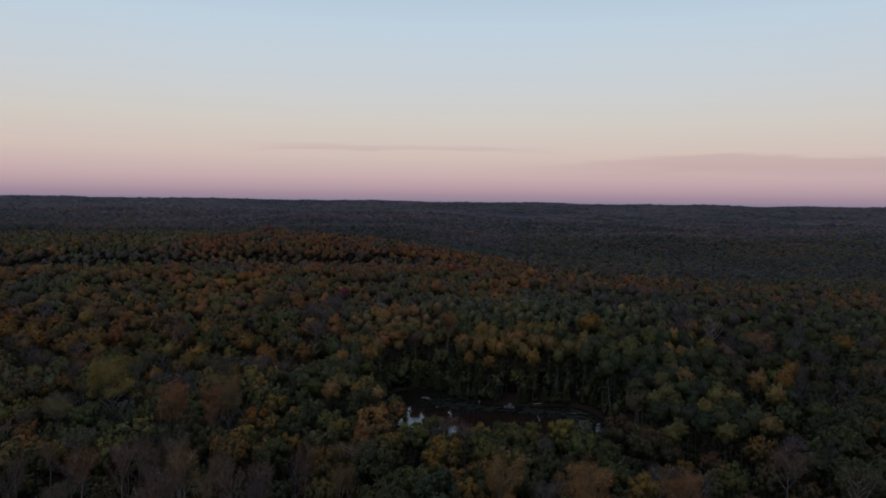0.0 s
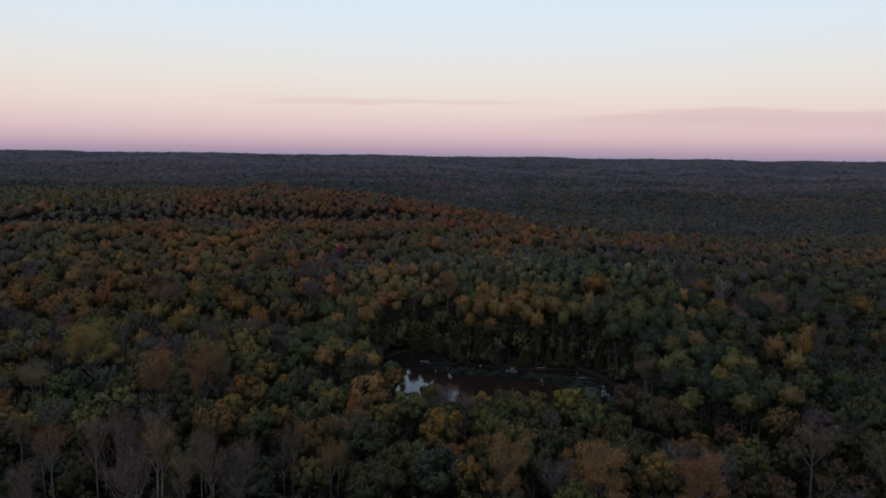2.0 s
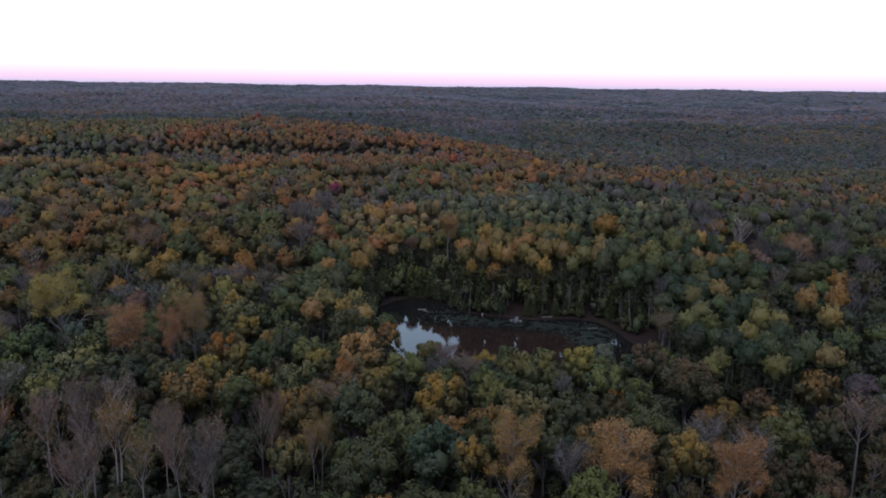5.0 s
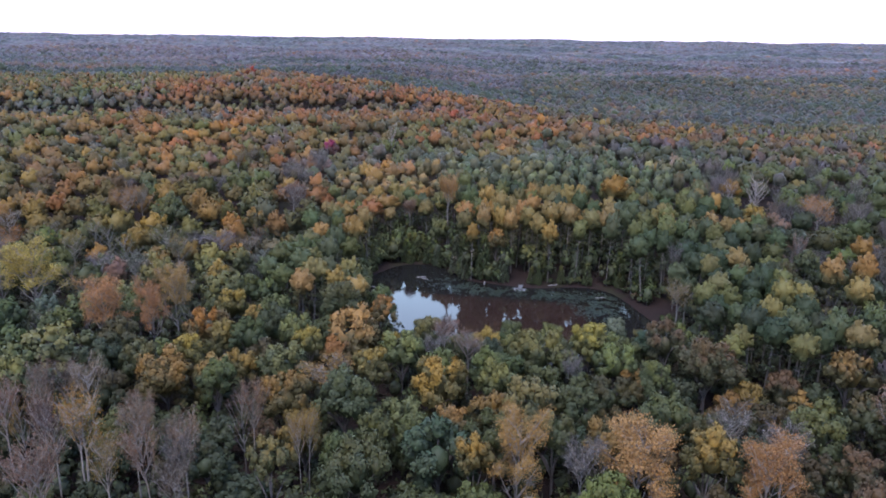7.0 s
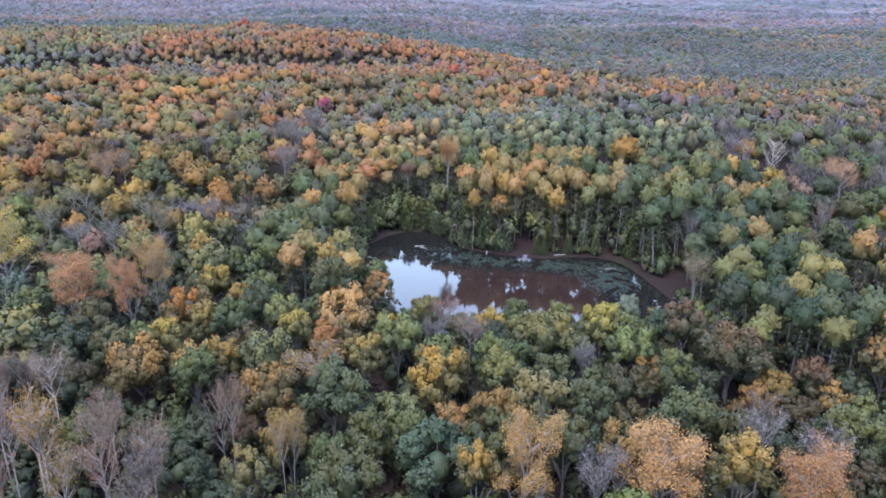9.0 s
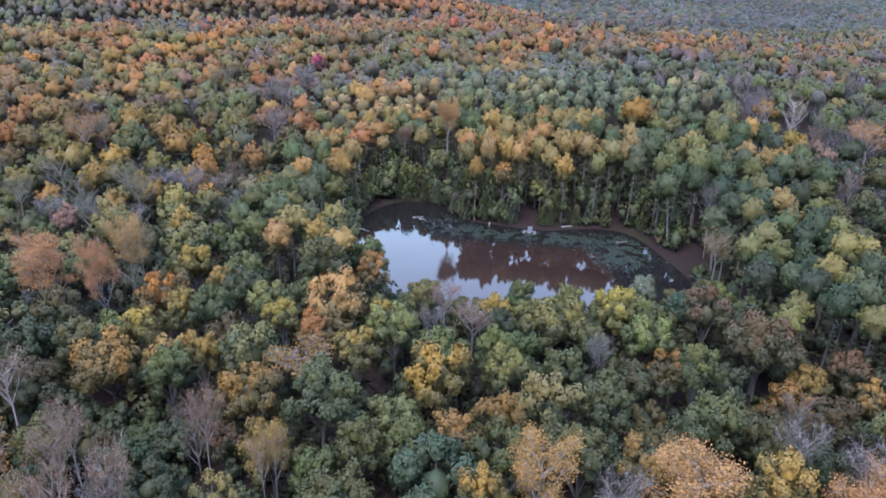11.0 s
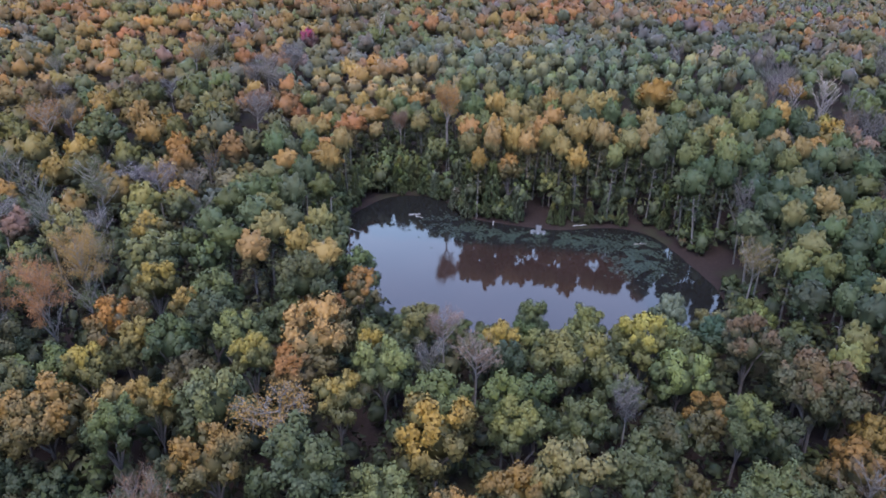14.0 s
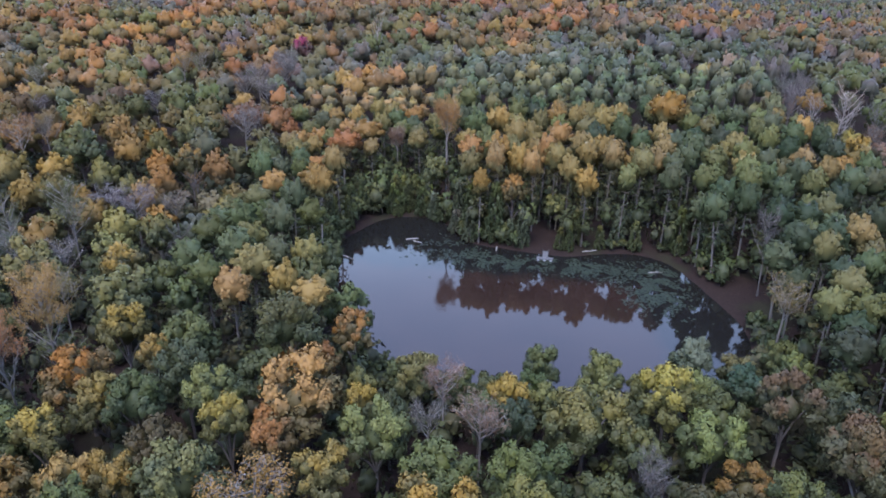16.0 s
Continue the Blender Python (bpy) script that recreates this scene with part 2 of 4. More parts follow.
def sprays(rng, c, n, size, spread=0.45, flat=1.0):
    """Small pointed sprays of leaves: one triangle each."""
    k = len(c)
    n = norm(norm(n) + rng.normal(0, spread, (k, 3)))
    u = norm(np.cross(n, rng.normal(size=(k, 3))))
    w = np.cross(n, u)
    s = (size * rng.uniform(0.6, 1.4, k))[:, None]
    off = np.stack([-u * s * 0.8 - w * s * 0.5, u * s * 0.8 - w * s * 0.6, w * s * 1.1 - n * s * 0.3], 1) * (1, 1, flat)
    return (c[:, None] + off).reshape(-1, 3), np.arange(3 * k).reshape(-1, 3)


def lump(rng, c, r, ico=ICO1, rough=0.16):
    v, f = ico
    return c + v * r * (1 + rng.normal(0, rough, (len(v), 1))), f


def tube(pts, radii, sides):
    pts = np.asarray(pts, float)
    t = norm(np.gradient(pts, axis=0))
    ref = np.array([0.31, 0.9, 0.12])
    u = norm(np.cross(t, ref))
    w = np.cross(t, u)
    ang = np.arange(sides) * 2 * math.pi / sides
    ring = u[:, None] * np.cos(ang)[None, :, None] + w[:, None] * np.sin(ang)[None, :, None]
    v = (pts[:, None] + ring * np.asarray(radii)[:, None, None]).reshape(-1, 3)
    f = []
    for i in range(len(pts) - 1):
        for j in range(sides):
            a, b = i * sides + j, i * sides + (j + 1) % sides
            f += [(a, b, b + sides), (a, b + sides, a + sides)]
    return v, np.array(f)


# Every kind is drawn for a tree 1 high and 1 in crown radius, and scaled where it stands.
def crown_form(rng, lobes, clumps, count, leaf, half, mid, lowest=-0.42, reach=(0.54, 0.70), size=(0.30, 0.42), solid=0.84, peak=0.0, whole=0.3, skin=(0.80, 1.16), shell=False, core=0.42):
    """A crown out of boughs, clumps on the boughs and leaves on the clumps; half is its half-height, mid the height of its middle."""
    k = np.arange(lobes) + 0.5
    z = 1 - (1 - lowest) * k / lobes
    a = k * 2.39996 + rng.uniform(0, 6.3) + rng.normal(0, 0.2, lobes)
    r = np.sqrt(np.maximum(0, 1 - z * z)) * (1 - peak * np.clip(z, 0, 1))
    c = np.stack([r * np.cos(a), r * np.sin(a), z], 1) * rng.uniform(*reach, (lobes, 1))
    c = c * (1 + 0.16 * rng.normal(size=3).clip(-1, 1) * (1, 1, 0)) + rng.normal(0, 0.05, c.shape)
    rad = rng.uniform(*size, lobes)
    boughs = c.copy()
    balls, ball_r, owner = c, rad * (0.86 if clumps else 1.0), np.arange(lobes)
    if clumps:
        n = norm(rng.normal(size=(lobes, clumps, 3)) + norm(c)[:, None] * 0.8 + (0, 0, 0.45))
        small = (c[:, None] + n * (rad[:, None, None] * rng.uniform(0.60, 0.88, (lobes, clumps, 1)))).reshape(-1, 3)
        balls = np.concatenate([balls, small])
        ball_r = np.concatenate([ball_r, np.repeat(rad, clumps) * rng.uniform(0.36, 0.56, lobes * clumps)])
        owner = np.concatenate([owner, np.repeat(np.arange(lobes), clumps)])
    m = len(balls)
    n = norm(rng.normal(size=(m, count, 3)) + norm(balls)[:, None] * 0.5 + (0, 0, 0.35))
    p = (balls[:, None] + n * (ball_r[:, None] * rng.uniform(*skin, (m, count)))[..., None]).reshape(-1, 3)
    n = n.reshape(-1, 3)
    whose = np.repeat(np.arange(m), count)
    bare = (np.linalg.norm(p[:, None] - balls[None], axis=2) > ball_r[None] * skin[0] * 0.98).all(1)
    v0, f0 = ICO1
    f0 = f0[v0[f0][:, :, 2].mean(1) > -0.4] if shell else f0
    lumps = [(q + v0 * w * solid * (1 + rng.normal(0, 0.13, (len(v0), 1))), f0) for q, w in zip(balls, ball_r)]
    v, f = join([(lambda q: (q[0], q[1][ICO2[0][q[1]][:, :, 2].mean(1) > -0.35] if shell else q[1]))(lump(rng, np.zeros(3), core, ICO2, 0.06)) if core > 0.6 else lump(rng, np.zeros(3), core)] + lumps + [sprays(rng, p[bare], n[bare], leaf)])
    at = np.concatenate([np.full(len((ICO2 if core > 0.6 else ICO1)[0]), -1), np.repeat(np.arange(m), len(v0)), np.repeat(whose[bare], 3)])
    out = (norm(v - balls[at]) * 0.65 + norm(v - boughs[owner[at]]) * 0.35) * (1 - whole) + norm(v) * whole + (0, 0, 0.12)
    out[at < 0] = norm(v[at < 0])
    return (v * (1, 1, half) + (0, 0, mid), f, out), boughs * (1, 1, half) + (0, 0, mid)


def broadleaf(rng, lobes=13, clumps=0, count=30, leaf=0.06, half=0.40, mid=0.60, **more):
    """A full rounded crown on a forking trunk."""
    crown, boughs = crown_form(rng, lobes, clumps, count, leaf, half * rng.uniform(0.9, 1.08), mid, peak=0.10, **more)
    wood = [tube([(0, 0, -0.04), (0.01, 0, 0.3), (0.0, 0.02, 0.62)], [0.062, 0.045, 0.03], 7)]
    for q in boughs[::2]:
        wood.append(tube([(0, 0, 0.30), q * (0.45, 0.45, 0) + (0, 0, 0.30 + (q[2] - 0.30) * 0.6), q], [0.028, 0.02, 0.008], 4))
    return crown, join(wood)


def pine(rng, pads=15, clumps=2, count=16, leaf=0.10, low=5, **more):
    """A straight bare stem under an upright head of needle tufts."""
    squat = 0.135
    crown, tips = crown_form(rng, pads, clumps, count, leaf, 0.200 * rng.uniform(0.88, 1.12), 0.78, -0.72, (0.60, 0.70), (0.27, 0.36), peak=0.12, **{"whole": 0.65, "solid": 0.80, "skin": (0.76, 1.10), "core": 0.72, **more})
    parts, outs = [crown[:2]], [crown[2]]
    wood = [tube([(0, 0, -0.03), (0.015, 0, 0.5), (0, 0.01, 0.94)], [0.075, 0.06, 0.018], 6)]
    for tip in tips[::3]:
        wood.append(tube([(0, 0, tip[2] - 0.05), tip * (0.6, 0.6, 1) - (0, 0, 0.02), tip], [0.016, 0.012, 0.006], 3))
    for i in range(low):
        h, a = 0.38 + 0.28 * (i + rng.uniform(0, 1)) / low, i * 2.4 + rng.uniform(-0.5, 0.5)
        q = rng.uniform(0.22, 0.42)
        c = np.array([q * math.cos(a), q * math.sin(a), h])
        n = norm(rng.normal(size=(20, 3)) + (0, 0, 0.4))
        parts.append(sprays(rng, c + n * (0.34, 0.34, 0.030), n, leaf * 1.2, 0.5, squat))
        outs.append((parts[-1][0] - c) * (1, 1, 1 / squat) + (0, 0, 0.2))
        wood.append(tube([(0, 0, h - 0.01), c * (0.5, 0.5, 1), c], [0.012, 0.010, 0.005], 3))
    v, f = join(parts)
    return (v, f, np.concatenate(outs)), join(wood)


def branching(rng, limbs=9, subs=4, twigs=7, start=0.34, flare=0.78, width=0.014):
    """A leafless frame that forks three times; also gives the tips of its twigs."""
    stem = [(0, 0, -0.03), (rng.normal(0, 0.03), rng.normal(0, 0.03), start), (rng.normal(0, 0.06), rng.normal(0, 0.06), 0.72), (rng.normal(0, 0.08), rng.normal(0, 0.08), 0.97)]
    stem = np.array(stem)
    wood, tips, thin = [tube(stem, [0.048, 0.038, 0.024, 0.008], 6)], [], []

    def along(t):
        k = np.interp(t, [0, start, 0.72, 0.97], [0, 1, 2, 3])
        i = min(int(k), 2)
        return stem[i] + (stem[i + 1] - stem[i]) * (k - i)

    for i in range(limbs):
        t = start + (0.88 - start) * (i + rng.uniform(0, 1)) / limbs
        a = i * 2.4 + rng.uniform(-0.6, 0.6)
        reach = flare * rng.uniform(0.75, 1.15) * (1.05 - 0.55 * (t - start) / (1 - start))
        p0 = along(t)
        rise = min(0.34, (0.99 - t) * 0.95) * rng.uniform(0.8, 1.0)
        d = np.array([math.cos(a) * reach, math.sin(a) * reach, 0])
        p1, p2 = p0 + d * 0.5 + (0, 0, rise * 0.42), p0 + d + (0, 0, rise)
        wood.append(tube([p0, p1, p2], [width * 1.5, width, width * 0.45], 4))
        for j in range(subs):
            u = rng.uniform(0.3, 1.0)
            q0 = p0 + (p1 - p0) * u * 2 if u < 0.5 else p1 + (p2 - p1) * (u - 0.5) * 2
            b = a + rng.choice((-1, 1)) * rng.uniform(0.5, 1.3)
            e = np.array([math.cos(b), math.sin(b), 0]) * flare * rng.uniform(0.22, 0.42) + (0, 0, rng.uniform(0.03, 0.11))
            wood.append(tube([q0, q0 + e * 0.55, q0 + e], [width * 0.7, width * 0.5, width * 0.25], 3))
            for _ in range(twigs):
                s = q0 + e * rng.uniform(0.25, 1.0)
                g = norm(e * (1, 1, 3) + rng.normal(0, 0.8, 3)) * (0.22, 0.22, 0.055) * rng.uniform(0.6, 1.4)
                thin.append((s, s + g))
                tips.append(s + g * rng.uniform(0.5, 1.0))
    s, g = np.array([p for p, _ in thin]), np.array([q for _, q in thin])
    side = norm(np.cross(g - s, rng.normal(size=s.shape))) * 0.008
    side[:, 2] *= 0.25
    v = np.stack([s - side, s + side, g], 1).reshape(-1, 3)
    twig = (v, np.arange(len(v)).reshape(-1, 3))
    return join(wood), twig, np.array(tips)


def thinning(rng, dense=3, floor=0.6, leaf=0.027, **more):
    """A tree that has lost many leaves: a pale frame and a loose veil of leaves round its twigs."""
    wood, twig, tips = branching(rng, **more)
    top = tips[tips[:, 2] + 0.12 * np.hypot(tips[:, 0], tips[:, 1]) > floor]
    c = np.repeat(top, dense, 0) + rng.normal(0, 1, (len(top) * dense, 3)) * (0.085, 0.085, 0.020)
    v, f = sprays(rng, c, rng.normal(size=c.shape), leaf, 0.3, 0.22)
    return (v, f), join([wood, twig])


rng = np.random.default_rng(7)
SHAPES = {
    "broad": [broadleaf(rng, int(rng.integers(10, 14)), 5, 76, 0.041, solid=0.64, skin=(0.60, 1.20), shell=True) for _ in range(8)],
    "broad_off": [broadleaf(rng, int(rng.integers(10, 14)), 3, 28, 0.066, solid=0.70, skin=(0.66, 1.18), whole=0.4, shell=True) for _ in range(8)],
    "pine": [pine(rng, int(rng.integers(13, 17)), 2, 27, 0.072, 7) for _ in range(7)],
    "tall": [thinning(rng, 18, 0.60, 0.026, start=0.62, limbs=11, flare=0.62, twigs=9, width=0.010) for _ in range(3)],
    "vase": [thinning(rng, 32, 0.62, 0.021, start=0.20, limbs=13, flare=0.80, twigs=9, width=0.012) for _ in range(3)],
    "thin": [thinning(rng, 7, 0.74, start=0.56, limbs=12, subs=6, twigs=5, flare=0.86, width=0.0080) for _ in range(6)],
    "ghost": [(t, w) for w, t, _ in (branching(rng, limbs=11, subs=5, twigs=8, start=0.40, width=0.0095) for _ in range(2))],
    "bare": [(t, w) for w, t, _ in (branching(rng, limbs=12, subs=5, twigs=12, start=0.34, width=0.010) for _ in range(4))],
}
KINDS = {
    "broad": ("broadleaf_tree", "tree"), "pine": ("pine_tree", "pine"), "tall": ("tall_stemmed_tree", "tree"), "vase": ("vase_shaped_tree", "tree"),
    "thin": ("thinning_tree", "tree"), "ghost": ("bleached_tree", "bare tree"), "bare": ("bare_tree", "bare tree"),
}
TINTS = {
    "green": (0.0320, 0.0355, 0.0106),
    "teal": (0.0195, 0.0280, 0.0135),
    "moss": (0.0330, 0.0380, 0.0095),
    "olive": (0.0424, 0.0443, 0.0104),
    "lime": (0.0634, 0.0634, 0.0177),
    "yellow": (0.1200, 0.0853, 0.0146),
    "gold": (0.1285, 0.0742, 0.0153),
    "amber": (0.1335, 0.0616, 0.0099),
    "khaki": (0.0740, 0.0610, 0.0165),
    "tan": (0.1120, 0.0700, 0.0185),
    "ochre": (0.0898, 0.0509, 0.0108),
    "orange": (0.1150, 0.0530, 0.0128),
    "rust": (0.1033, 0.0397, 0.0129),
    "rose": (0.0860, 0.0530, 0.0330),
    "brown": (0.0474, 0.0303, 0.0119),
    "red": (0.1263, 0.0183, 0.0060),
    "magenta": (0.0891, 0.0092, 0.0283),
    "pale": (0.0590, 0.0620, 0.0400),
    "grey": (0.0440, 0.0385, 0.0360),
    "plum": (0.0400, 0.0325, 0.0310),
    "pinegreen": (0.0190, 0.0255, 0.0115),
    "pinewarm": (0.1300, 0.0780, 0.0220),
    "pinefawn": (0.0940, 0.0700, 0.0225),
    "pineolive": (0.0570, 0.0550, 0.0185),
    "pinecool": (0.0350, 0.0425, 0.0180),
    "straw": (0.1900, 0.1350, 0.0290),
    "coral": (0.1450, 0.0790, 0.0260),
    # pale lilac that paints distant haze as a leaf colour
    "lilac": (0.0600, 0.0530, 0.0600),
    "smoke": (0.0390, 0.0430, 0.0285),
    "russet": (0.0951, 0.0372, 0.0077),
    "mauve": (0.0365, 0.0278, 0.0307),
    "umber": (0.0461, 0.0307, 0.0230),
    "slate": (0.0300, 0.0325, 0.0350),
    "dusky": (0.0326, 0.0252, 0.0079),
    "holly": (0.0215, 0.0255, 0.0104),
    "spruce": (0.0158, 0.0206, 0.0182),
}
WORDS = {
    "lilac": "hazy lilac", "straw": "bright straw-yellow", "coral": "coral orange",     "pinewarm": "warm ochre", "pinefawn": "fawn", "pineolive": "olive", "pinecool": "cool green",
    "dusky": "dusky brown", "holly": "dark holly green", "russet": "russet", "mauve": "mauve", "umber": "umber", "slate": "slate", "spruce": "dark spruce",
    "green": "dark green", "teal": "blue-green", "moss": "mossy green", "olive": "olive green", "lime": "yellow-green", "yellow": "yellow",
    "gold": "golden yellow", "amber": "amber orange", "khaki": "pale khaki", "tan": "tan orange", "ochre": "ochre", "orange": "orange", "rust": "rusty orange",
    "rose": "faded pinkish", "brown": "brown", "red": "bright red", "magenta": "deep magenta", "pale": "pale grey-green", "grey": "grey-brown",
    "plum": "purplish grey", "pinegreen": "deep green", "smoke": "greyish green",
}
SORTS = {
    "broad": "{} broadleaf tree with a full rounded autumn crown", "pine": "tall pine with a bare stem and {} crown",
    "vase": "{} tree with a fan of pale forking stems",
    "tall": "tall pale-stemmed tree with a high {} crown", "thin": "half-bare pale tree with thin {} leaves", "ghost": "bleached leafless tree with {} twigs standing over the crowns", "bare": "leafless tree with {} twigs and branches",
}

# ---- lie of the land ----
SHORE = [(-24, 263), (-24, 272), (-20.5, 280), (-14, 288), (-6.5, 289.5), (1, 286.5), (4.5, 279), (8, 273.5), (15, 270.5), (23, 267.8), (31, 266),
         (39, 267.2), (47, 267), (53, 263), (56, 256), (58.5, 246), (60.5, 235), (58, 224), (48, 214), (32, 211), (16, 212), (2, 213), (-8, 220), (-15, 234), (-22, 250)]


def closed_curve(pts, steps):
    p = np.array(pts, float)
    out = []
    for i in range(len(p)):
        a, b, c, d = p[i - 1], p[i], p[(i + 1) % len(p)], p[(i + 2) % len(p)]
        for t in np.arange(steps) / steps:
            out.append(0.5 * (2 * b + (c - a) * t + (2 * a - 5 * b + 4 * c - d) * t * t + (3 * b - a - 3 * c + d) * t ** 3))
    return np.array(out)


BANK = closed_curve(SHORE, 4)


def shore_distance(x, y):
    """Metres from the shore line, below zero over the water."""
    p = np.stack([np.asarray(x, float).ravel(), np.asarray(y, float).ravel()], 1)
    a, d = BANK[None], (np.roll(BANK, -1, 0) - BANK)[None]
    out = []
    for q in np.array_split(p[:, None], max(1, len(p) // 4000)):
        rel = q - a
        t = np.clip((rel * d).sum(2) / (d * d).sum(2), 0, 1)
        best = np.linalg.norm(rel - d * t[..., None], axis=2).min(1)
        cross = (a[..., 1] > q[..., 1]) != (a[..., 1] + d[..., 1] > q[..., 1])
        left = q[..., 0] < d[..., 0] * rel[..., 1] / np.where(np.abs(d[..., 1]) < 1e-9, 1e-9, d[..., 1]) + a[..., 0]
        out.append(np.where((cross & left).sum(1) % 2 == 1, -best, best))
    return np.concatenate(out).reshape(np.shape(x))


def smooth(a, b, x):
    t = np.clip((np.asarray(x, float) - a) / (b - a), 0, 1)
    return t * t * (3 - 2 * t)


def waves(x, y):
    return np.sin(x * 0.0061 + 1.3) * np.cos(y * 0.0047 + 0.4) + 0.6 * np.sin(x * 0.0113 - y * 0.0071 + 2.0) + 0.4 * np.sin(x * 0.019 + y * 0.013)


def ground(x, y, near=True):
    x, y = np.asarray(x, float), np.asarray(y, float)
    ridge = np.interp(x, [-900, -500, -170, 0, 120, 240, 500, 900], [14, 17, 25, 14, 3, -5, -14, -18])
    crest = np.interp(x, [-900, -500, -170, 0, 120, 240, 400, 900], [740, 740, 760, 690, 615, 560, 500, 430])
    hollow = np.interp(x, [-500, -100, 150, 500], [-8, -10, -30, -36])
    back = smooth(0, 230, y - crest)
    far = smooth(1000, 4700, y)
    h = 1.2 + ridge * smooth(0, 1, (y - 285) / (crest - 285)) * (1 - back) + hollow * back * (1 - far)
    h = h + 48 * far + waves(x, y) * (0.5 + 2.0 * smooth(350, 800, y) + 1.5 * far)
    h = h + 10 * np.exp(-((y - 1500 - 0.25 * x) / 190) ** 2) * smooth(1000, 1300, y) + 9 * np.exp(-((y - 2300 + 0.2 * x) / 260) ** 2)
    h = h - 8 * np.exp(-((y - 610 - 0.25 * x) / 45) ** 2) * smooth(60, -40, x)
    if near:
        flat = (np.abs(x - 18) < 140) & (y > 130) & (y < 380)
        d = np.full(x.shape, 99.0)
        d[flat] = shore_distance(x[flat], y[flat])
        h = np.where(d < 14, h * smooth(0, 14, d) + 0.35 * smooth(-1, 2.5, d) - 1.6 * smooth(0.2, -5, d) - 0.12, h)
    return h


def axis(*runs):
    out = [runs[0][0]]
    for a, b, step in runs:
        out += list(np.linspace(a, b, max(2, round((b - a) / step) + 1))[1:])
    return np.array(out)


xs = axis((-3400, -1000, 120), (-1000, -300, 35), (-300, -40, 9), (-40, 80, 1.7), (80, 300, 9), (300, 1000, 35), (1000, 3400, 120))
ys = axis((-600, 100, 50), (100, 195, 7), (195, 300, 1.7), (300, 900, 12), (900, 4940, 60))
gx, gy = np.meshgrid(xs, ys)
gz = ground(gx.ravel(), gy.ravel())
idx = np.arange(gx.size).reshape(gx.shape)
quads = np.stack([idx[:-1, :-1], idx[:-1, 1:], idx[1:, 1:], idx[1:, :-1]], -1).reshape(-1, 4)
tagged(new("ground", tri_mesh("ground", np.stack([gx.ravel(), gy.ravel(), gz], 1), quads, SOIL)),
       "brown leaf-littered forest floor round a pond", "ground", kind="structure")

# ---- pond ----
c = BANK.mean(0)
rim = c + (BANK - c) * 1.05
v = np.concatenate([[(*c, 0)], np.column_stack([rim, np.zeros(len(rim))])])
k = len(rim)
f = [(0, 1 + i, 1 + (i + 1) % k) for i in range(k)]
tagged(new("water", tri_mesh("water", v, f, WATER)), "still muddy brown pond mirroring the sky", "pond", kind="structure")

# ---- trees ----
PROTO = {}
# how far the leaves of a crown share its roundness, and the middle and half-height of the crown
ROUND = {"pine": (0.7, 0.80, 0.13), "broad_off": (0.62, 0.66, 0.30), "broad": (0.62, 0.66, 0.30), "shrub": (0.5, 0.45, 0.48)}


def prototype(kind, i):
    """The first tree of a shape: an Empty with trunk and crown under it."""
    if (kind, i) not in PROTO:
        crown, wood = SHAPES[kind][i]
        stem_mat = {"thin": PALE_BARK, "tall": PALE_BARK, "vase": PALE_BARK, "ghost": BLEACHED, "bare": GREY_BARK, "pine": GREY_BARK}.get(kind, BARK)
        leafy = tri_mesh("crown", *crown[:2], LEAF_PINE if kind == "pine" else LEAF_TURNED if kind in ("thin", "vase", "tall", "ghost", "bare") else LEAF)
        if kind in ROUND:
            share, mid, tall = ROUND[kind]
            rounded(leafy, crown[2] if len(crown) > 2 else (crown[0] - (0, 0, mid)) * (1, 1, 1 / tall), share, tall)
        PROTO[kind, i] = (leafy, tri_mesh("trunk", *wood, stem_mat))
    return PROTO[kind, i]


PLANTED = []
dice = random.Random(11)


def vary(c, amount=0.12):
    k = dice.uniform(1 - amount * 1.5, 1 + amount * 1.5)
    return tuple(min(0.8, q * k * dice.uniform(1 - amount, 1 + amount)) for q in c) + (1.0,)


def plant(kind, x, y, height, radius, tint, z=None):
    """One tree as a thing of its own."""
    form = "broad_off" if kind == "broad" and (y > 214 or abs(x) > 70) else kind
    crown, wood = prototype(form, dice.randrange(len(SHAPES[form])))
    name, category = KINDS[kind]
    base = float(ground(np.array([x]), np.array([y]))[0]) if z is None else z
    tree = new(name)
    tree.matrix_basis = Matrix.LocRotScale((x, y, base), Euler((dice.gauss(0, 0.03), dice.gauss(0, 0.03), dice.uniform(0, 6.28))), (radius, radius * dice.uniform(0.9, 1.1), height))
    tree.empty_display_size = 0.3
    for part_name, data in (("trunk", wood), ("crown", crown)):
        ob = new(part_name, data)
        ob.parent = tree
        if part_name == "crown" and kind == "broad":
            squat = min(1.0, 3.0 * radius / height)
            ob.location.z, ob.scale.z = 1 - squat, squat
        if part_name == "crown":
            ob.color = vary(TINTS[tint], 0.10)
    tagged(tree, SORTS[kind].format(WORDS[tint]), category, "trees of the wood")
    PLANTED.append((x, y, radius * 1.25 if kind == "vase" else radius))
    return tree


plant("vase", -65.2, 216.3, 20, 4.8, "coral")
plant("vase", -66.5, 205.0, 20, 4.3, "coral")
plant("broad", -74.6, 232.6, 19, 5.9, "khaki")
plant("broad", -56.6, 224.1, 17, 6.7, "lime")
plant("broad", -51.0, 212.5, 17, 4.3, "yellow")
plant("broad", -39.0, 210.9, 16, 5.1, "olive")
plant("broad", -52.4, 200.8, 17, 5.2, "amber")
plant("broad", -47.3, 195.4, 15, 3.8, "tan")
plant("broad", -43.8, 206.4, 15, 3.0, "gold")
plant("broad", -44.7, 222.9, 16, 4.0, "olive")
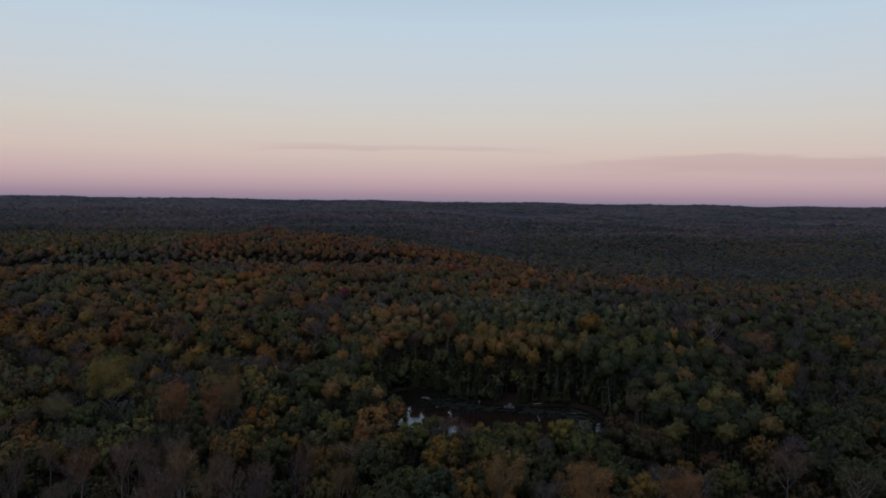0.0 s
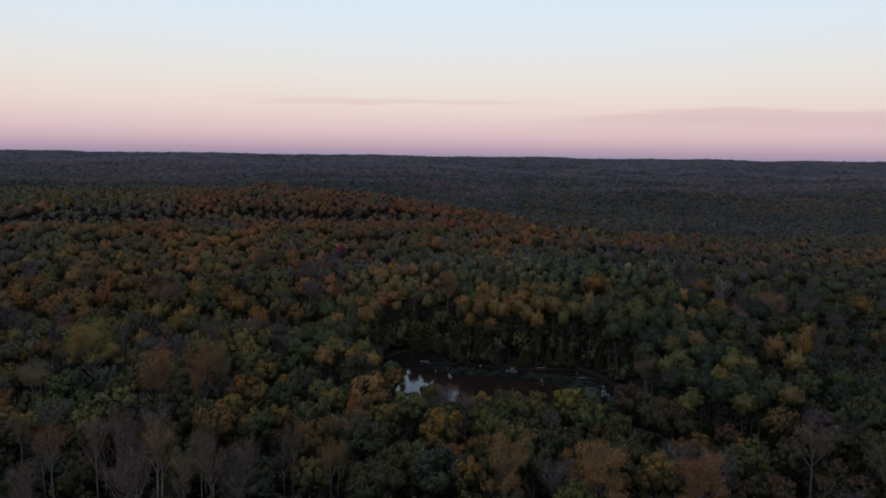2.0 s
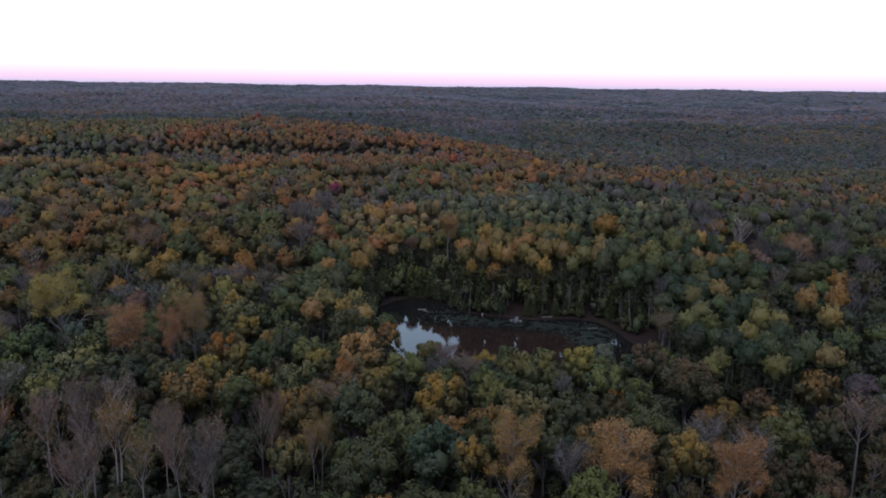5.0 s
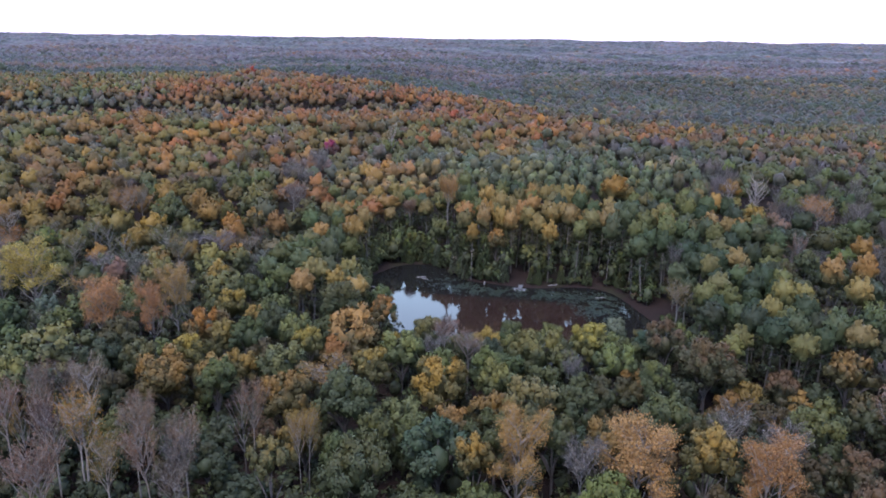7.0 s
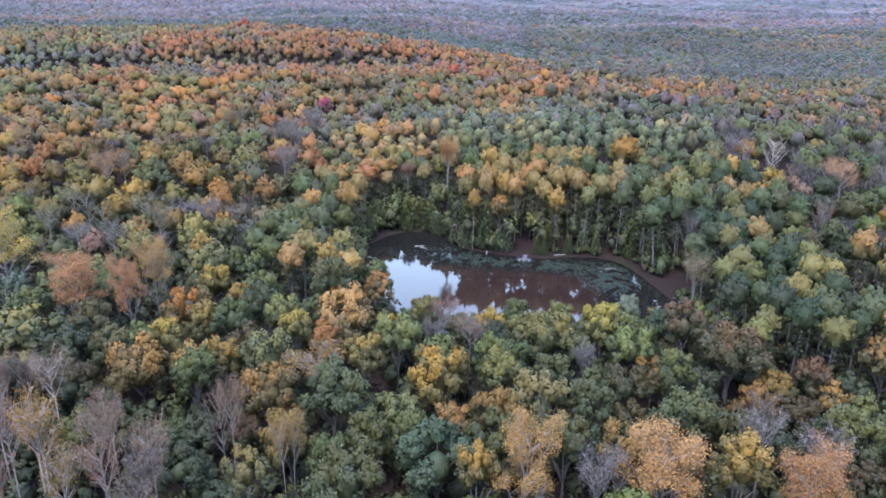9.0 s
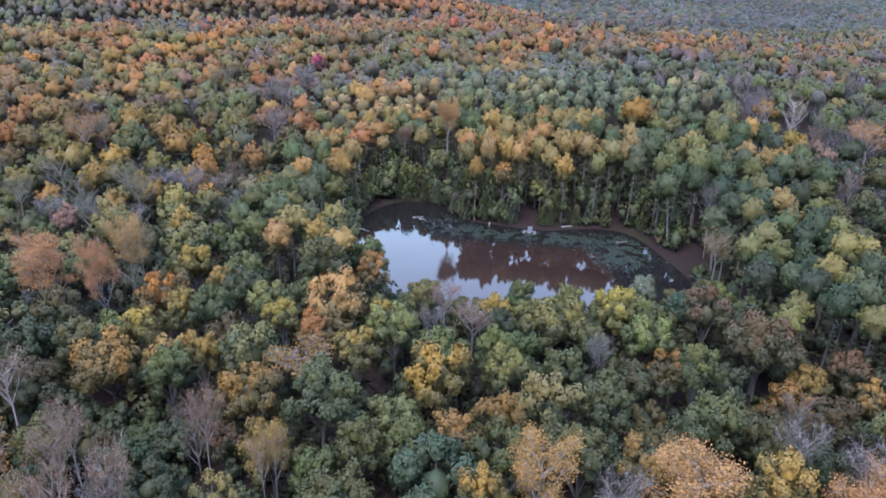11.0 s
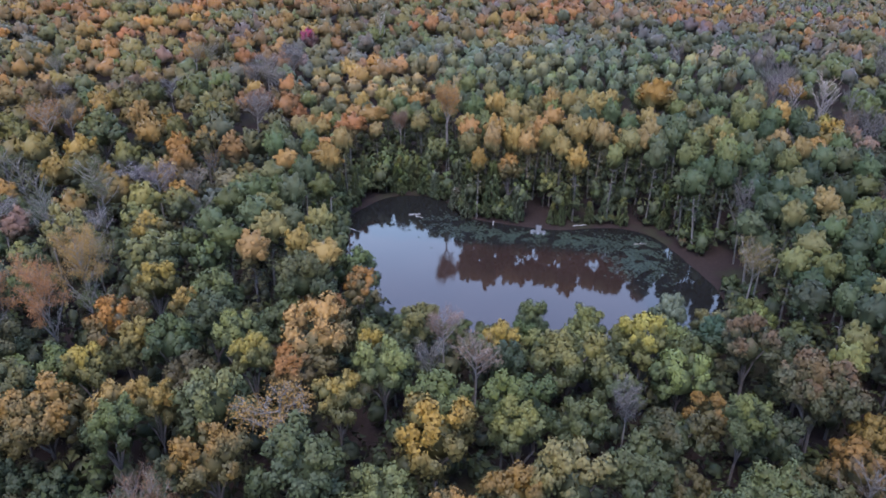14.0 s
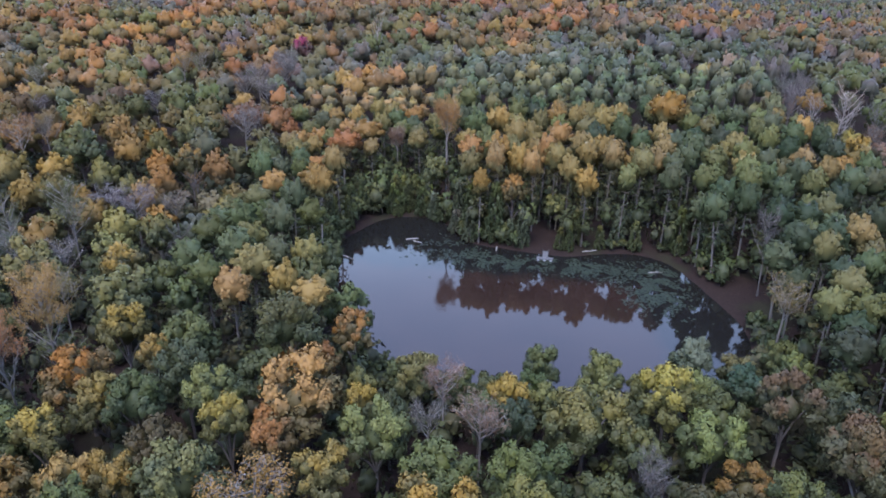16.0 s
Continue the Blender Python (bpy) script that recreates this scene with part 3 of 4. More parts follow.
for x, y, h, r, tint in ((-38.7, 233.0, 22, 4.2, "pinecool"), (-33.6, 228.6, 21, 4.0, "pinefawn"), (-41.0, 226.5, 20, 3.6, "moss"), (-35.3, 221.8, 20, 3.8, "pinewarm"), (-21.4, 219.5, 19, 3.6, "pinewarm")):
    plant("pine", x, y, h, r, tint)
plant("broad", -24.0, 211.8, 20, 5.9, "green")
plant("broad", -13.9, 214.1, 15, 4.0, "ochre")
plant("broad", -16.8, 206.9, 13, 2.4, "orange")
plant("broad", -15.6, 224.4, 15, 4.7, "green")
plant("broad", -19.2, 194.5, 18, 6.7, "tan")
plant("broad", -21.3, 187.1, 15, 3.4, "orange")
plant("broad", -7.7, 187.5, 17, 4.4, "lime")
plant("broad", -13.1, 179.6, 17, 4.1, "yellow")
plant("broad", -38.4, 178.2, 16, 3.2, "gold")
plant("broad", -30.3, 178.7, 18, 6.0, "lime")
plant("broad", -27.4, 188.4, 17, 3.6, "yellow")
plant("broad", -2.7, 202.7, 14, 3.9, "khaki")
plant("thin", 1.4, 198.7, 14, 3.1, "rose")
plant("thin", -0.7, 190.9, 14, 2.6, "grey")
plant("thin", 6.2, 189.3, 15, 3.7, "rose")
plant("broad", 20.7, 190.9, 16, 5.9, "khaki")
plant("broad", 34.0, 197.6, 15, 4.8, "yellow")
plant("broad", 43.3, 212.4, 12, 4.4, "pale")
plant("broad", 18.0, 211.2, 11, 3.5, "green")
plant("broad", 26.8, 206.7, 12, 4.0, "lime")
plant("broad", 37.3, 188.3, 14, 4.4, "lime")
plant("thin", 26.7, 178.8, 15, 2.8, "grey")
plant("broad", 49.2, 193.2, 18, 5.1, "brown")
plant("broad", 41.3, 175.2, 17, 3.9, "olive")
plant("broad", 53.9, 179.9, 19, 4.3, "brown")
plant("thin", 60.2, 220.4, 17, 4.3, "khaki")
plant("broad", -42.4, 172.9, 17, 4.0, "olive")
plant("broad", 0.4, 172.0, 19, 6.1, "gold")
plant("broad", 11.3, 172.1, 17, 4.0, "khaki")
plant("broad", 20.3, 175.6, 15, 4.2, "green")
plant("broad", -26.3, 206.5, 13, 5.0, "green")
plant("broad", 14.8, 182.2, 14, 4.5, "green")
plant("tall", 2.1, 296.5, 28, 4.9, "coral")
plant("tall", -11.9, 309.4, 17, 3.3, "rose")
plant("pine", -26.9, 305.2, 19, 5.1, "rust")
plant("pine", -20.5, 314.7, 20, 4.6, "ochre")
plant("pine", -28.5, 273.8, 21, 4.4, "ochre")
plant("broad", -1.0, 294.8, 15, 4.0, "lime")
plant("broad", 29.8, 279.2, 10, 4.0, "lime")
plant("broad", 18.3, 274.8, 17, 3.6, "ochre")
plant("pine", 10.1, 273.6, 20, 2.6, "ochre")
plant("broad", 110.7, 292.8, 21, 4.2, "yellow")
plant("broad", 115.7, 285.5, 18, 3.5, "rose")
plant("pine", 63.5, 310.9, 29, 5.5, "ochre")
plant("broad", -57.9, 426.3, 20, 5.2, "magenta")
plant("thin", -113.5, 302.2, 22, 6.0, "orange")
plant("broad", -98.6, 302.2, 20, 7.6, "olive")
plant("broad", -71.6, 319.1, 20, 6.5, "khaki")
plant("broad", -65.6, 292.8, 18, 3.9, "ochre")
plant("thin", -57.5, 318.2, 20, 6.1, "grey")
plant("ghost", 127.0, 334.6, 23, 5.7, "rose")
plant("bare", 67.9, 245.7, 20, 3.8, "plum")
plant("pine", 97.2, 207.8, 25, 3.3, "pinefawn")
plant("pine", 81.1, 210.1, 23, 3.5, "pinefawn")
plant("vase", -105.4, 227.1, 22, 7.9, "straw")
plant("thin", -54.8, 147.0, 22, 4.1, "gold")
plant("thin", -54.6, 134.6, 22, 3.5, "rose")
plant("thin", -41.1, 139.8, 21, 3.0, "rose")
plant("thin", -37.2, 142.7, 21, 3.1, "rose")
plant("broad", -24.2, 141.4, 19, 3.4, "khaki")
plant("thin", -48.6, 155.5, 18, 2.9, "rose")
plant("thin", -20.7, 150.7, 18, 1.7, "gold")
plant("broad", -17.3, 166.7, 18, 6.6, "green")
plant("broad", -12.3, 143.0, 19, 5.8, "green")
plant("broad", 0.4, 149.5, 18, 6.8, "teal")
plant("broad", 6.0, 143.8, 19, 3.5, "gold")
plant("vase", 12.3, 143.1, 21, 5.0, "coral")
plant("thin", 21.1, 141.2, 18, 3.6, "grey")
plant("vase", 29.8, 141.6, 22, 6.1, "coral")
plant("broad", 41.1, 144.6, 19, 4.2, "gold")
plant("vase", 47.6, 139.5, 21, 5.0, "coral")
plant("thin", 48.3, 152.9, 18, 3.6, "grey")
plant("broad", 64.5, 157.8, 17, 5.2, "olive")
plant("broad", 39.1, 160.7, 17, 5.3, "moss")
plant("broad", 17.4, 163.2, 18, 5.4, "khaki")
plant("thin", 132.7, 294.5, 22, 7.0, "amber")
plant("pine", 97.9, 219.7, 26, 3.5, "pinewarm")
plant("pine", 108.7, 222.4, 26, 3.4, "pinewarm")
plant("broad", 82.5, 180.5, 17, 5.0, "ochre")
plant("broad", 54.3, 182.1, 18, 5.7, "brown")
plant("broad", -182.8, 747.0, 20, 8.0, "red")
plant("vase", -78.2, 205.6, 20, 6.0, "coral")
plant("broad", -44.5, 179.9, 15, 4.7, "tan")
plant("broad", -81.4, 190.1, 17, 7.5, "khaki")
plant("broad", 117.2, 295.6, 18, 3.8, "rose")
plant("broad", 112.3, 301.0, 20, 4.7, "yellow")
plant("ghost", -28.3, 436.1, 26, 4.5, "pale")
plant("ghost", 120.5, 321.0, 23, 5.0, "pale")
plant("ghost", 114.0, 326.0, 22, 4.6, "grey")
plant("thin", -75.2, 146.9, 22, 4.1, "orange")
plant("thin", -69.8, 152.9, 21, 3.4, "rose")
plant("thin", -63.7, 153.0, 20, 2.7, "rose")
plant("thin", -55.6, 147.8, 20, 3.5, "khaki")
plant("thin", -57.9, 136.7, 19, 3.5, "rose")
plant("thin", -46.6, 147.2, 20, 2.8, "rose")
plant("thin", -38.6, 141.2, 19, 2.9, "grey")
plant("thin", -21.5, 149.7, 17, 1.6, "gold")
plant("thin", 54.2, 147.0, 18, 3.7, "grey")
plant("thin", 77.6, 156.2, 20, 4.6, "rose")


for x, y, h in ((23.6, 278.5, 23), (28.4, 279.5, 24), (26.0, 284.5, 25), (31.5, 276.5, 22), (20.6, 281.5, 23)):
    plant("pine", x, y, h, 2.9, "pinewarm" if x < 27 else "pinefawn")


# ---- the woods between them ----
def spots(x0, x1, y0, y1, step, seed, jitter=0.42):
    r = np.random.default_rng(seed)
    a, b = np.meshgrid(np.arange(x0, x1, step), np.arange(y0, y1, step))
    a = a + (np.arange(a.shape[0]) % 2)[:, None] * step / 2
    p = np.stack([a.ravel(), b.ravel()], 1)
    return p + r.uniform(-jitter, jitter, p.shape) * step


def pick(weights):
    names, w = zip(*weights)
    return dice.choices(names, w)[0]


def patch_noise(x, y, size, seed=0.0):
    return noise.noise(Vector((x / size, y / size, seed)))


def species(x, y):
    """Kind, tint, height and crown radius of the tree that grows at a place."""
    n, m = patch_noise(x, y, 38, 3.1), patch_noise(x, y, 60, 8.4)
    x = x + 34 * patch_noise(x, y, 45, 5.5) + dice.uniform(-9, 9) if y > 345 else x
    if 192 < y < 217 and -14 < x < 62:
        low = float(smooth(192, 208, y))
        return "broad", pick([("green", 5), ("moss", 4), ("olive", 3), ("lime", 3), ("teal", 1), ("yellow", 1)]), dice.uniform(12.5, 14) - 4 * low, dice.uniform(3.0, 4.2)
    if -24 < x < 1 and 285 < y < 303:
        return "shrub", pick([("green", 4), ("moss", 3), ("pinegreen", 3), ("olive", 2)]), dice.uniform(5, 9), dice.uniform(1.8, 2.6)
    if -45 < x < 1 and 285 < y < 360:
        return "pine", pick([("pinewarm", 5), ("pinefawn", 4), ("pineolive", 3), ("pinecool", 2), ("rust", 1)]), dice.uniform(16, 20), dice.uniform(2.8, 3.4)
    if x < 20 and abs(y - 612 - 0.25 * x - 60 * patch_noise(x, 0, 110, 2.2)) < 17:
        return "broad", pick([("smoke", 3), ("plum", 2), ("olive", 2), ("dusky", 2), ("brown", 2)]), dice.uniform(12, 16), dice.uniform(3.8, 5)
    if y > 262 and -28 < x < 105 and y < 372 + 0.15 * x:
        back = float(smooth(300, 335, y))
        warm = float(smooth(62, 40, x)) * (1 - 0.75 * back)
        tint = pick([("pinewarm", 5 * warm + m), ("pinefawn", 1 + 4 * warm + 2 * m), ("pineolive", 3), ("pinecool", 6 - 5 * warm), ("pinegreen", 1.5 - warm)])
        return "pine", tint, dice.uniform(20, 25), dice.uniform(2.9, 3.5)
    if 58 < x < 91 and 184 < y < 263:
        return "pine", pick([("pineolive", 4), ("pinefawn", 1.2 + 2.5 * m), ("pinecool", 3), ("pinegreen", 8)]), dice.uniform(18, 22), dice.uniform(2.9, 3.6)
    if -46 < x < -24 and 214 < y < 286:
        return "pine", pick([("pinecool", 6), ("moss", 2), ("pinefawn", 1.5), ("pinewarm", 1), ("pineolive", 3)]), dice.uniform(18, 21.5), dice.uniform(2.9, 3.8)
    if y > 365 and -15 < x < 75 and y < 420:
        return pick([("broad", 6), ("pine", 2), ("bare", 1)]), pick([("smoke", 5), ("pale", 2), ("moss", 2), ("green", 2), ("grey", 1)]), dice.uniform(17, 22), dice.uniform(3.4, 4.6)
    brow = float(np.interp(x, [0, 120, 240, 400], [690, 615, 560, 500]))
    if x > 40 and -140 < y - brow < 20 and dice.random() < 0.55:
        return "broad", pick([("ochre", 3), ("amber", 0.8), ("rust", 2), ("russet", 2), ("brown", 5), ("olive", 2), ("plum", 2)]), dice.uniform(17, 22), dice.uniform(4.8, 6.4)
    if x > 60 and 250 < y < 425 or x > 85 and y < 640:
        if n > 0.22 and x > 92:
            return "bare", pick([("grey", 3), ("plum", 2), ("rose", 1)]), dice.uniform(17, 22), dice.uniform(3.2, 4.4)
        return pick([("broad", 7), ("pine", 2), ("thin", 0.8)]), pick([("green", 5), ("pinegreen", 3), ("holly", 6), ("moss", 2), ("olive", 2.5), ("dusky", 2), ("ochre", 1.8), ("amber", 0.5), ("plum", 1.5)]), dice.uniform(16, 22), dice.uniform(3.6, 4.9)
    if x < -28 and y > 285 or x < 85 and y > 425:
        red = float(smooth(430, 620, y))
        if n < -0.25:
            return "broad", pick([("smoke", 4), ("green", 4), ("plum", 2), ("olive", 2)]), dice.uniform(15, 20), dice.uniform(4.2, 5.6)
        if red > 0.4:
            return "broad", pick([("brown", 5), ("ochre", 2.5 + 3 * m), ("russet", 6 - 4 * m), ("rust", 4), ("plum", 2), ("orange", 0.5), ("olive", 1), ("red", 0.15)] if x > -230 else [("brown", 4), ("ochre", 4 + 3 * m), ("olive", 4), ("green", 3), ("moss", 2), ("rust", 1.5), ("plum", 1)]), dice.uniform(16, 21), dice.uniform(4.8, 6.2)
        return pick([("broad", 9), ("thin", 0.4)]), pick([("ochre", 6 + 4 * m), ("amber", 2 + m), ("olive", 4), ("khaki", 1), ("brown", 4), ("dusky", 2), ("moss", 2), ("rust", 1.8), ("gold", 1), ("russet", 2.5), ("plum", 1.6), ("green", 2.5 - m)]), dice.uniform(14, 21), dice.uniform(4.2, 5.8)
    if x < -50 and y > 205:
        return pick([("broad", 8), ("bare", 1.4), ("thin", 1.2)]), pick([("green", 3), ("smoke", 2.5), ("olive", 5), ("moss", 2), ("grey", 1), ("khaki", 3), ("rose", 0.8), ("ochre", 3), ("gold", 1.5), ("amber", 1)]), dice.uniform(12, 17), dice.uniform(3.6, 5.0)
    if x < -30 and y < 170:
        if dice.random() < 0.20:
            return pick([("thin", 4), ("bare", 1.5)]), pick([("rose", 3), ("tan", 2), ("grey", 2), ("ochre", 1), ("umber", 2)]), dice.uniform(16, 21), dice.uniform(2.4, 3.4)
        return "broad", pick([("green", 3), ("holly", 5), ("dusky", 4), ("brown", 1.5)]), dice.uniform(7, 12), dice.uniform(3.2, 4.6)
    if math.hypot((x - 104) / 26, (y - 212) / 24) < 1:
        return pick([("shrub", 5), ("bare", 3), ("tall", 1.5)]), pick([("plum", 3), ("green", 3), ("brown", 2), ("ochre", 1)]), dice.choice((4, 5, 7, 20)), dice.uniform(2.2, 3.6)
    if x > 30 and y < 188 or x > 44 and y < 196 or x > 66 and y < 206:
        return pick([("broad", 10), ("bare", 1)]), pick([("holly", 4), ("moss", 1), ("dusky", 6), ("brown", 5), ("plum", 1), ("ochre", 1.5)]), dice.uniform(10, 15), dice.uniform(3.4, 5.2)
    if y > 400:
        return "broad", pick([("brown", 4), ("ochre", 1.5 + 2 * m), ("green", 4), ("smoke", 3), ("olive", 4), ("plum", 3), ("rust", 0.6)]), dice.uniform(15, 20), dice.uniform(4.6, 6)
    return pick([("broad", 12), ("bare", 0.3), ("thin", 0.5)]), pick([("green", 3), ("holly", 2), ("moss", 4), ("olive", 7), ("lime", 2), ("khaki", 1), ("gold", 2), ("yellow", 1), ("ochre", 3), ("dusky", 1.5)]), dice.uniform(12, 18), dice.uniform(3.8, 6.4)


def in_view(x, y, margin=14.0, reach=0.635):
    """Inside the wedge of land that the flight looks over."""
    return np.abs(x) < reach * y + margin


def free(x, y, r, gap):
    return all((x - a) ** 2 + (y - b) ** 2 > (gap * (r + c)) ** 2 for a, b, c in PLANTED if abs(y - b) < 14 and abs(x - a) < 14)


def cone_bush(rng):
    """A young cedar: rings of sprays that narrow towards the tip."""
    parts, flat = [], 0.42
    for i in range(11):
        u = i / 11
        h, q = 0.06 + 0.90 * u, (1 - u) ** 0.8 * 0.86 + 0.08
        for k in range(max(3, int(7 * q))):
            a = k * 6.28 / max(3, int(7 * q)) + i * 0.7 + rng.normal(0, 0.12)
            c = np.array([math.cos(a) * q * 0.72, math.sin(a) * q * 0.72, h])
            v, f = lump(rng, np.zeros(3), 0.15, ICO1, 0.2)
            parts.append((c + v * (1, 1, 0.5), f))
            n = norm(rng.normal(size=(18, 3)) + c * (1, 1, 0) + (0, 0, 0.3))
            parts.append(sprays(rng, c + n * (0.25, 0.25, 0.11) * rng.uniform(0.6, 1.1, (18, 1)), n, 0.085, 0.7, flat))
    return join(parts), tube([(0, 0, -0.05), (0, 0, 0.5), (0, 0, 0.97)], [0.09, 0.06, 0.01], 5)


rng = np.random.default_rng(41)
SHAPES["cone"] = [cone_bush(rng) for _ in range(3)]
SHAPES["shrub"] = [(lambda m: ((m[0] - (0, 0, 0.70)) * (1, 1, 1.6) + (0, 0, 0.52), m[1], m[2]))(broadleaf(rng, 9, 2, 18, 0.11, 0.30, 0.70)[0]) for _ in range(3)]
SHAPES["shrub"] = [(m, tube([(0, 0, -0.06), (0.02, 0, 0.3), (0, 0.02, 0.6)], [0.06, 0.05, 0.02], 5)) for m in SHAPES["shrub"]]
KINDS["cone"], KINDS["shrub"] = ("young_cedar", "conifer"), ("shrub", "shrub")
SORTS["cone"] = "{} young cedar growing thick at the water's edge"
SORTS["shrub"] = "{} shrub leaning out over the pond's bank"

SINGLE, REST = {"shrub": 0, "broad": 0, "pine": 0, "thin": 0, "bare": 0, "tall": 0}, []
near = spots(-330, 330, 112, 400, 3.1, 5)
near = near[in_view(near[:, 0], near[:, 1])]
off_shore = shore_distance(near[:, 0], near[:, 1])
near = near[off_shore > np.where(near[:, 1] > 235, np.where(near[:, 0] > 22, 3.8, 2.6), 4.2)]
near = near[np.argsort(np.hypot(near[:, 0] * 0.9 - 8, near[:, 1] - 150))]
clearing = (np.hypot((near[:, 0] - 65) / 5.5, (near[:, 1] - 244) / 10) < 1) | (np.hypot((near[:, 0] - 26) / 4, (near[:, 1] - 270) / 3) < 1)
for x, y in near[~clearing]:
    if abs(x - 2) < 3.6 and 282 < y < 302:
        continue
    kind, tint, h, r = species(x, y)
    if kind == "broad" and tint in ("plum", "grey"):
        kind = "thin"
    if not free(x, y, r, (0.80 if x > 50 and y < 265 else 0.90 if y < 290 else 0.97) if kind == "pine" else 0.76 if y < 214 else 0.90):
        continue
    if SINGLE[kind] < 260:
        SINGLE[kind] += 1
        plant(kind, x, y, h, r, tint)
    else:
        PLANTED.append((x, y, r))
        REST.append((kind, x, y, h, r, tint))


def lite(rng, lobes, count, leaf, flat=0.30):
    """A crown of few triangles, for trees far off."""
    k = np.arange(lobes) + 0.5
    z = 1 - 1.2 * k / lobes
    a = k * 2.39996 + rng.uniform(0, 6.3)
    r = np.sqrt(np.maximum(0, 1 - z * z))
    c = np.stack([r * np.cos(a), r * np.sin(a), z], 1) * 0.55
    v0, f0 = ICO1
    keep = f0[(v0[f0][:, :, 2].mean(1) > -0.45)]
    parts = [(p + v0 * rng.uniform(0.36, 0.52) * (1 + rng.normal(0, 0.13, (len(v0), 1))), keep) for p in c]
    if count:
        n = norm(rng.normal(size=(count, 3)) + (0, 0, 0.6))
        parts.append(leaves(rng, n * rng.uniform(0.82, 1.05, (count, 1)), n, leaf))
    v, f = join(parts)
    return v * (1, 1, flat) + (0, 0, 0.70), f


def woods(name, label, things, shapes, cell=24.0, share=0.5, stand=70.0, round_share=0.72, leaf=None):
    """Many trees joined into one mesh. A tree's tint lies between its own and that of its neighbourhood."""
    r = np.random.default_rng(len(things))
    patch = {}
    for kind, x, y, h, rad, tint in things:
        patch.setdefault((int(x // cell), int(y // cell)), []).append(TINTS[tint])
    mean = {k: np.mean(v, 0) for k, v in patch.items()}
    vs, fs, ts, outs, at = [], [], [], [], 0
    for (kind, x, y, h, rad, tint), z in zip(things, ground(np.array([t[1] for t in things]), np.array([t[2] for t in things]))):
        v, f, *out = shapes[kind][r.integers(len(shapes[kind]))]
        a = r.uniform(0, 6.28)
        ca, sa = math.cos(a) * rad, math.sin(a) * rad
        squat = min(1.0, 3.0 * rad / h) if kind == "broad" and h > 8 else 1.0
        v = v * (1, 1, squat) + (0, 0, 1 - squat)
        vs.append(np.stack([v[:, 0] * ca - v[:, 1] * sa + x, v[:, 0] * sa + v[:, 1] * ca + y, v[:, 2] * h + z], 1))
        fs.append(f + at)
        mid = np.array((x, y, z + h * 0.5 * (v[:, 2].min() + v[:, 2].max()) - 0.25 * rad))
        if out:
            o = out[0]
            outs.append(np.stack([o[:, 0] * math.cos(a) - o[:, 1] * math.sin(a), o[:, 0] * math.sin(a) + o[:, 1] * math.cos(a), o[:, 2]], 1).astype(np.float32))
        else:
            outs.append((vs[-1] - mid).astype(np.float32))
        col = vary(np.array(TINTS[tint]) * (1 - share) + mean[int(x // cell), int(y // cell)] * share, 0.10)
        col = [c * (1 + 0.30 * patch_noise(x, y * 1.7, stand, 4.2)) for c in col]
        # alpha holds the height for the painted warm tops, steeper on pines
        ts.append(np.column_stack([np.tile(col[:3], (len(v), 1)), 0.72 + (v[:, 2] - 0.87) * 4 if kind == "pine" else v[:, 2]]))
        at += len(v)
    me = tri_mesh(name, np.concatenate(vs), np.concatenate(fs), leaf or LEAF_MANY, np.concatenate(ts))
    if round_share:
        rounded(me, np.concatenate(outs), round_share)
    return tagged(new(name, me), label, "woods", kind="stuff")


def dome(rng, ico, count, leaf, flat, mid, rough=0.11, below=-0.4, core=0.76):
    """A rounded, lobed crown of few triangles with a ragged skin of leaves."""
    v0, f0 = ico
    keep = f0[v0[f0][:, :, 2].mean(1) > below]
    shift = rng.uniform(0, 50, 3)
    bump = np.array([noise.noise(Vector(p * 2.6 + shift)) for p in v0])[:, None]
    parts = [(v0 * core * (1 + rng.normal(0, rough * 0.5, (len(v0), 1)) + 0.5 * bump), keep)]
    n = norm(rng.normal(size=(count, 3)) + (0, 0, 0.5))
    far_out = np.array([1 + 0.5 * noise.noise(Vector(p * 2.6 + shift)) for p in n])[:, None]
    parts.append(sprays(rng, n * far_out * rng.uniform(0.74, 1.04, (count, 1)), n, leaf, 0.5))
    v, f = join(parts)
    return v * (1, 1, flat) + (0, 0, mid), f


rng = np.random.default_rng(23)
MID = {
    "broad": [broadleaf(rng, int(rng.integers(10, 13)), 2, 18, 0.090, solid=0.74, skin=(0.72, 1.16), reach=(0.56, 0.66), size=(0.32, 0.42), whole=0.7, shell=True, core=0.64)[0] for _ in range(8)], "thin": [SHAPES["thin"][i][0] for i in range(3)],
    "pine": [pine(rng, 12, 1, 14, 0.115, 3, shell=True)[0] for _ in range(6)],
    "bare": [join([SHAPES["bare"][i][0], SHAPES["bare"][i][1]]) for i in range(2)], "tall": [lite(rng, 8, 100, 0.15)],
}
MID["shrub"] = MID["broad"]
woods("hillside_trees", "dense mixed autumn trees on the slope behind the pond", [t for t in REST if t[2] < 345], MID)

FAR = {"broad": [broadleaf(rng, 4, 0, 6, 0.17, reach=(0.56, 0.66), size=(0.36, 0.46), whole=0.7, shell=True, core=0.58)[0] for _ in range(12)], "pine": [pine(rng, 4, 0, 7, 0.2, 0, shell=True, core=0.58)[0] for _ in range(6)]}
for kind in ("thin", "bare", "tall", "shrub"):
    FAR[kind] = FAR["broad"]
ridge = spots(-640, 640, 396, 900, 9.4, 9, 0.34)
ridge = ridge[in_view(ridge[:, 0], ridge[:, 1], 10)]
ridge = ridge[(ridge[:, 0] > 100) | (ridge[:, 1] < 45 + np.interp(ridge[:, 0], [-500, -170, 0, 120], [740, 760, 690, 615]))]
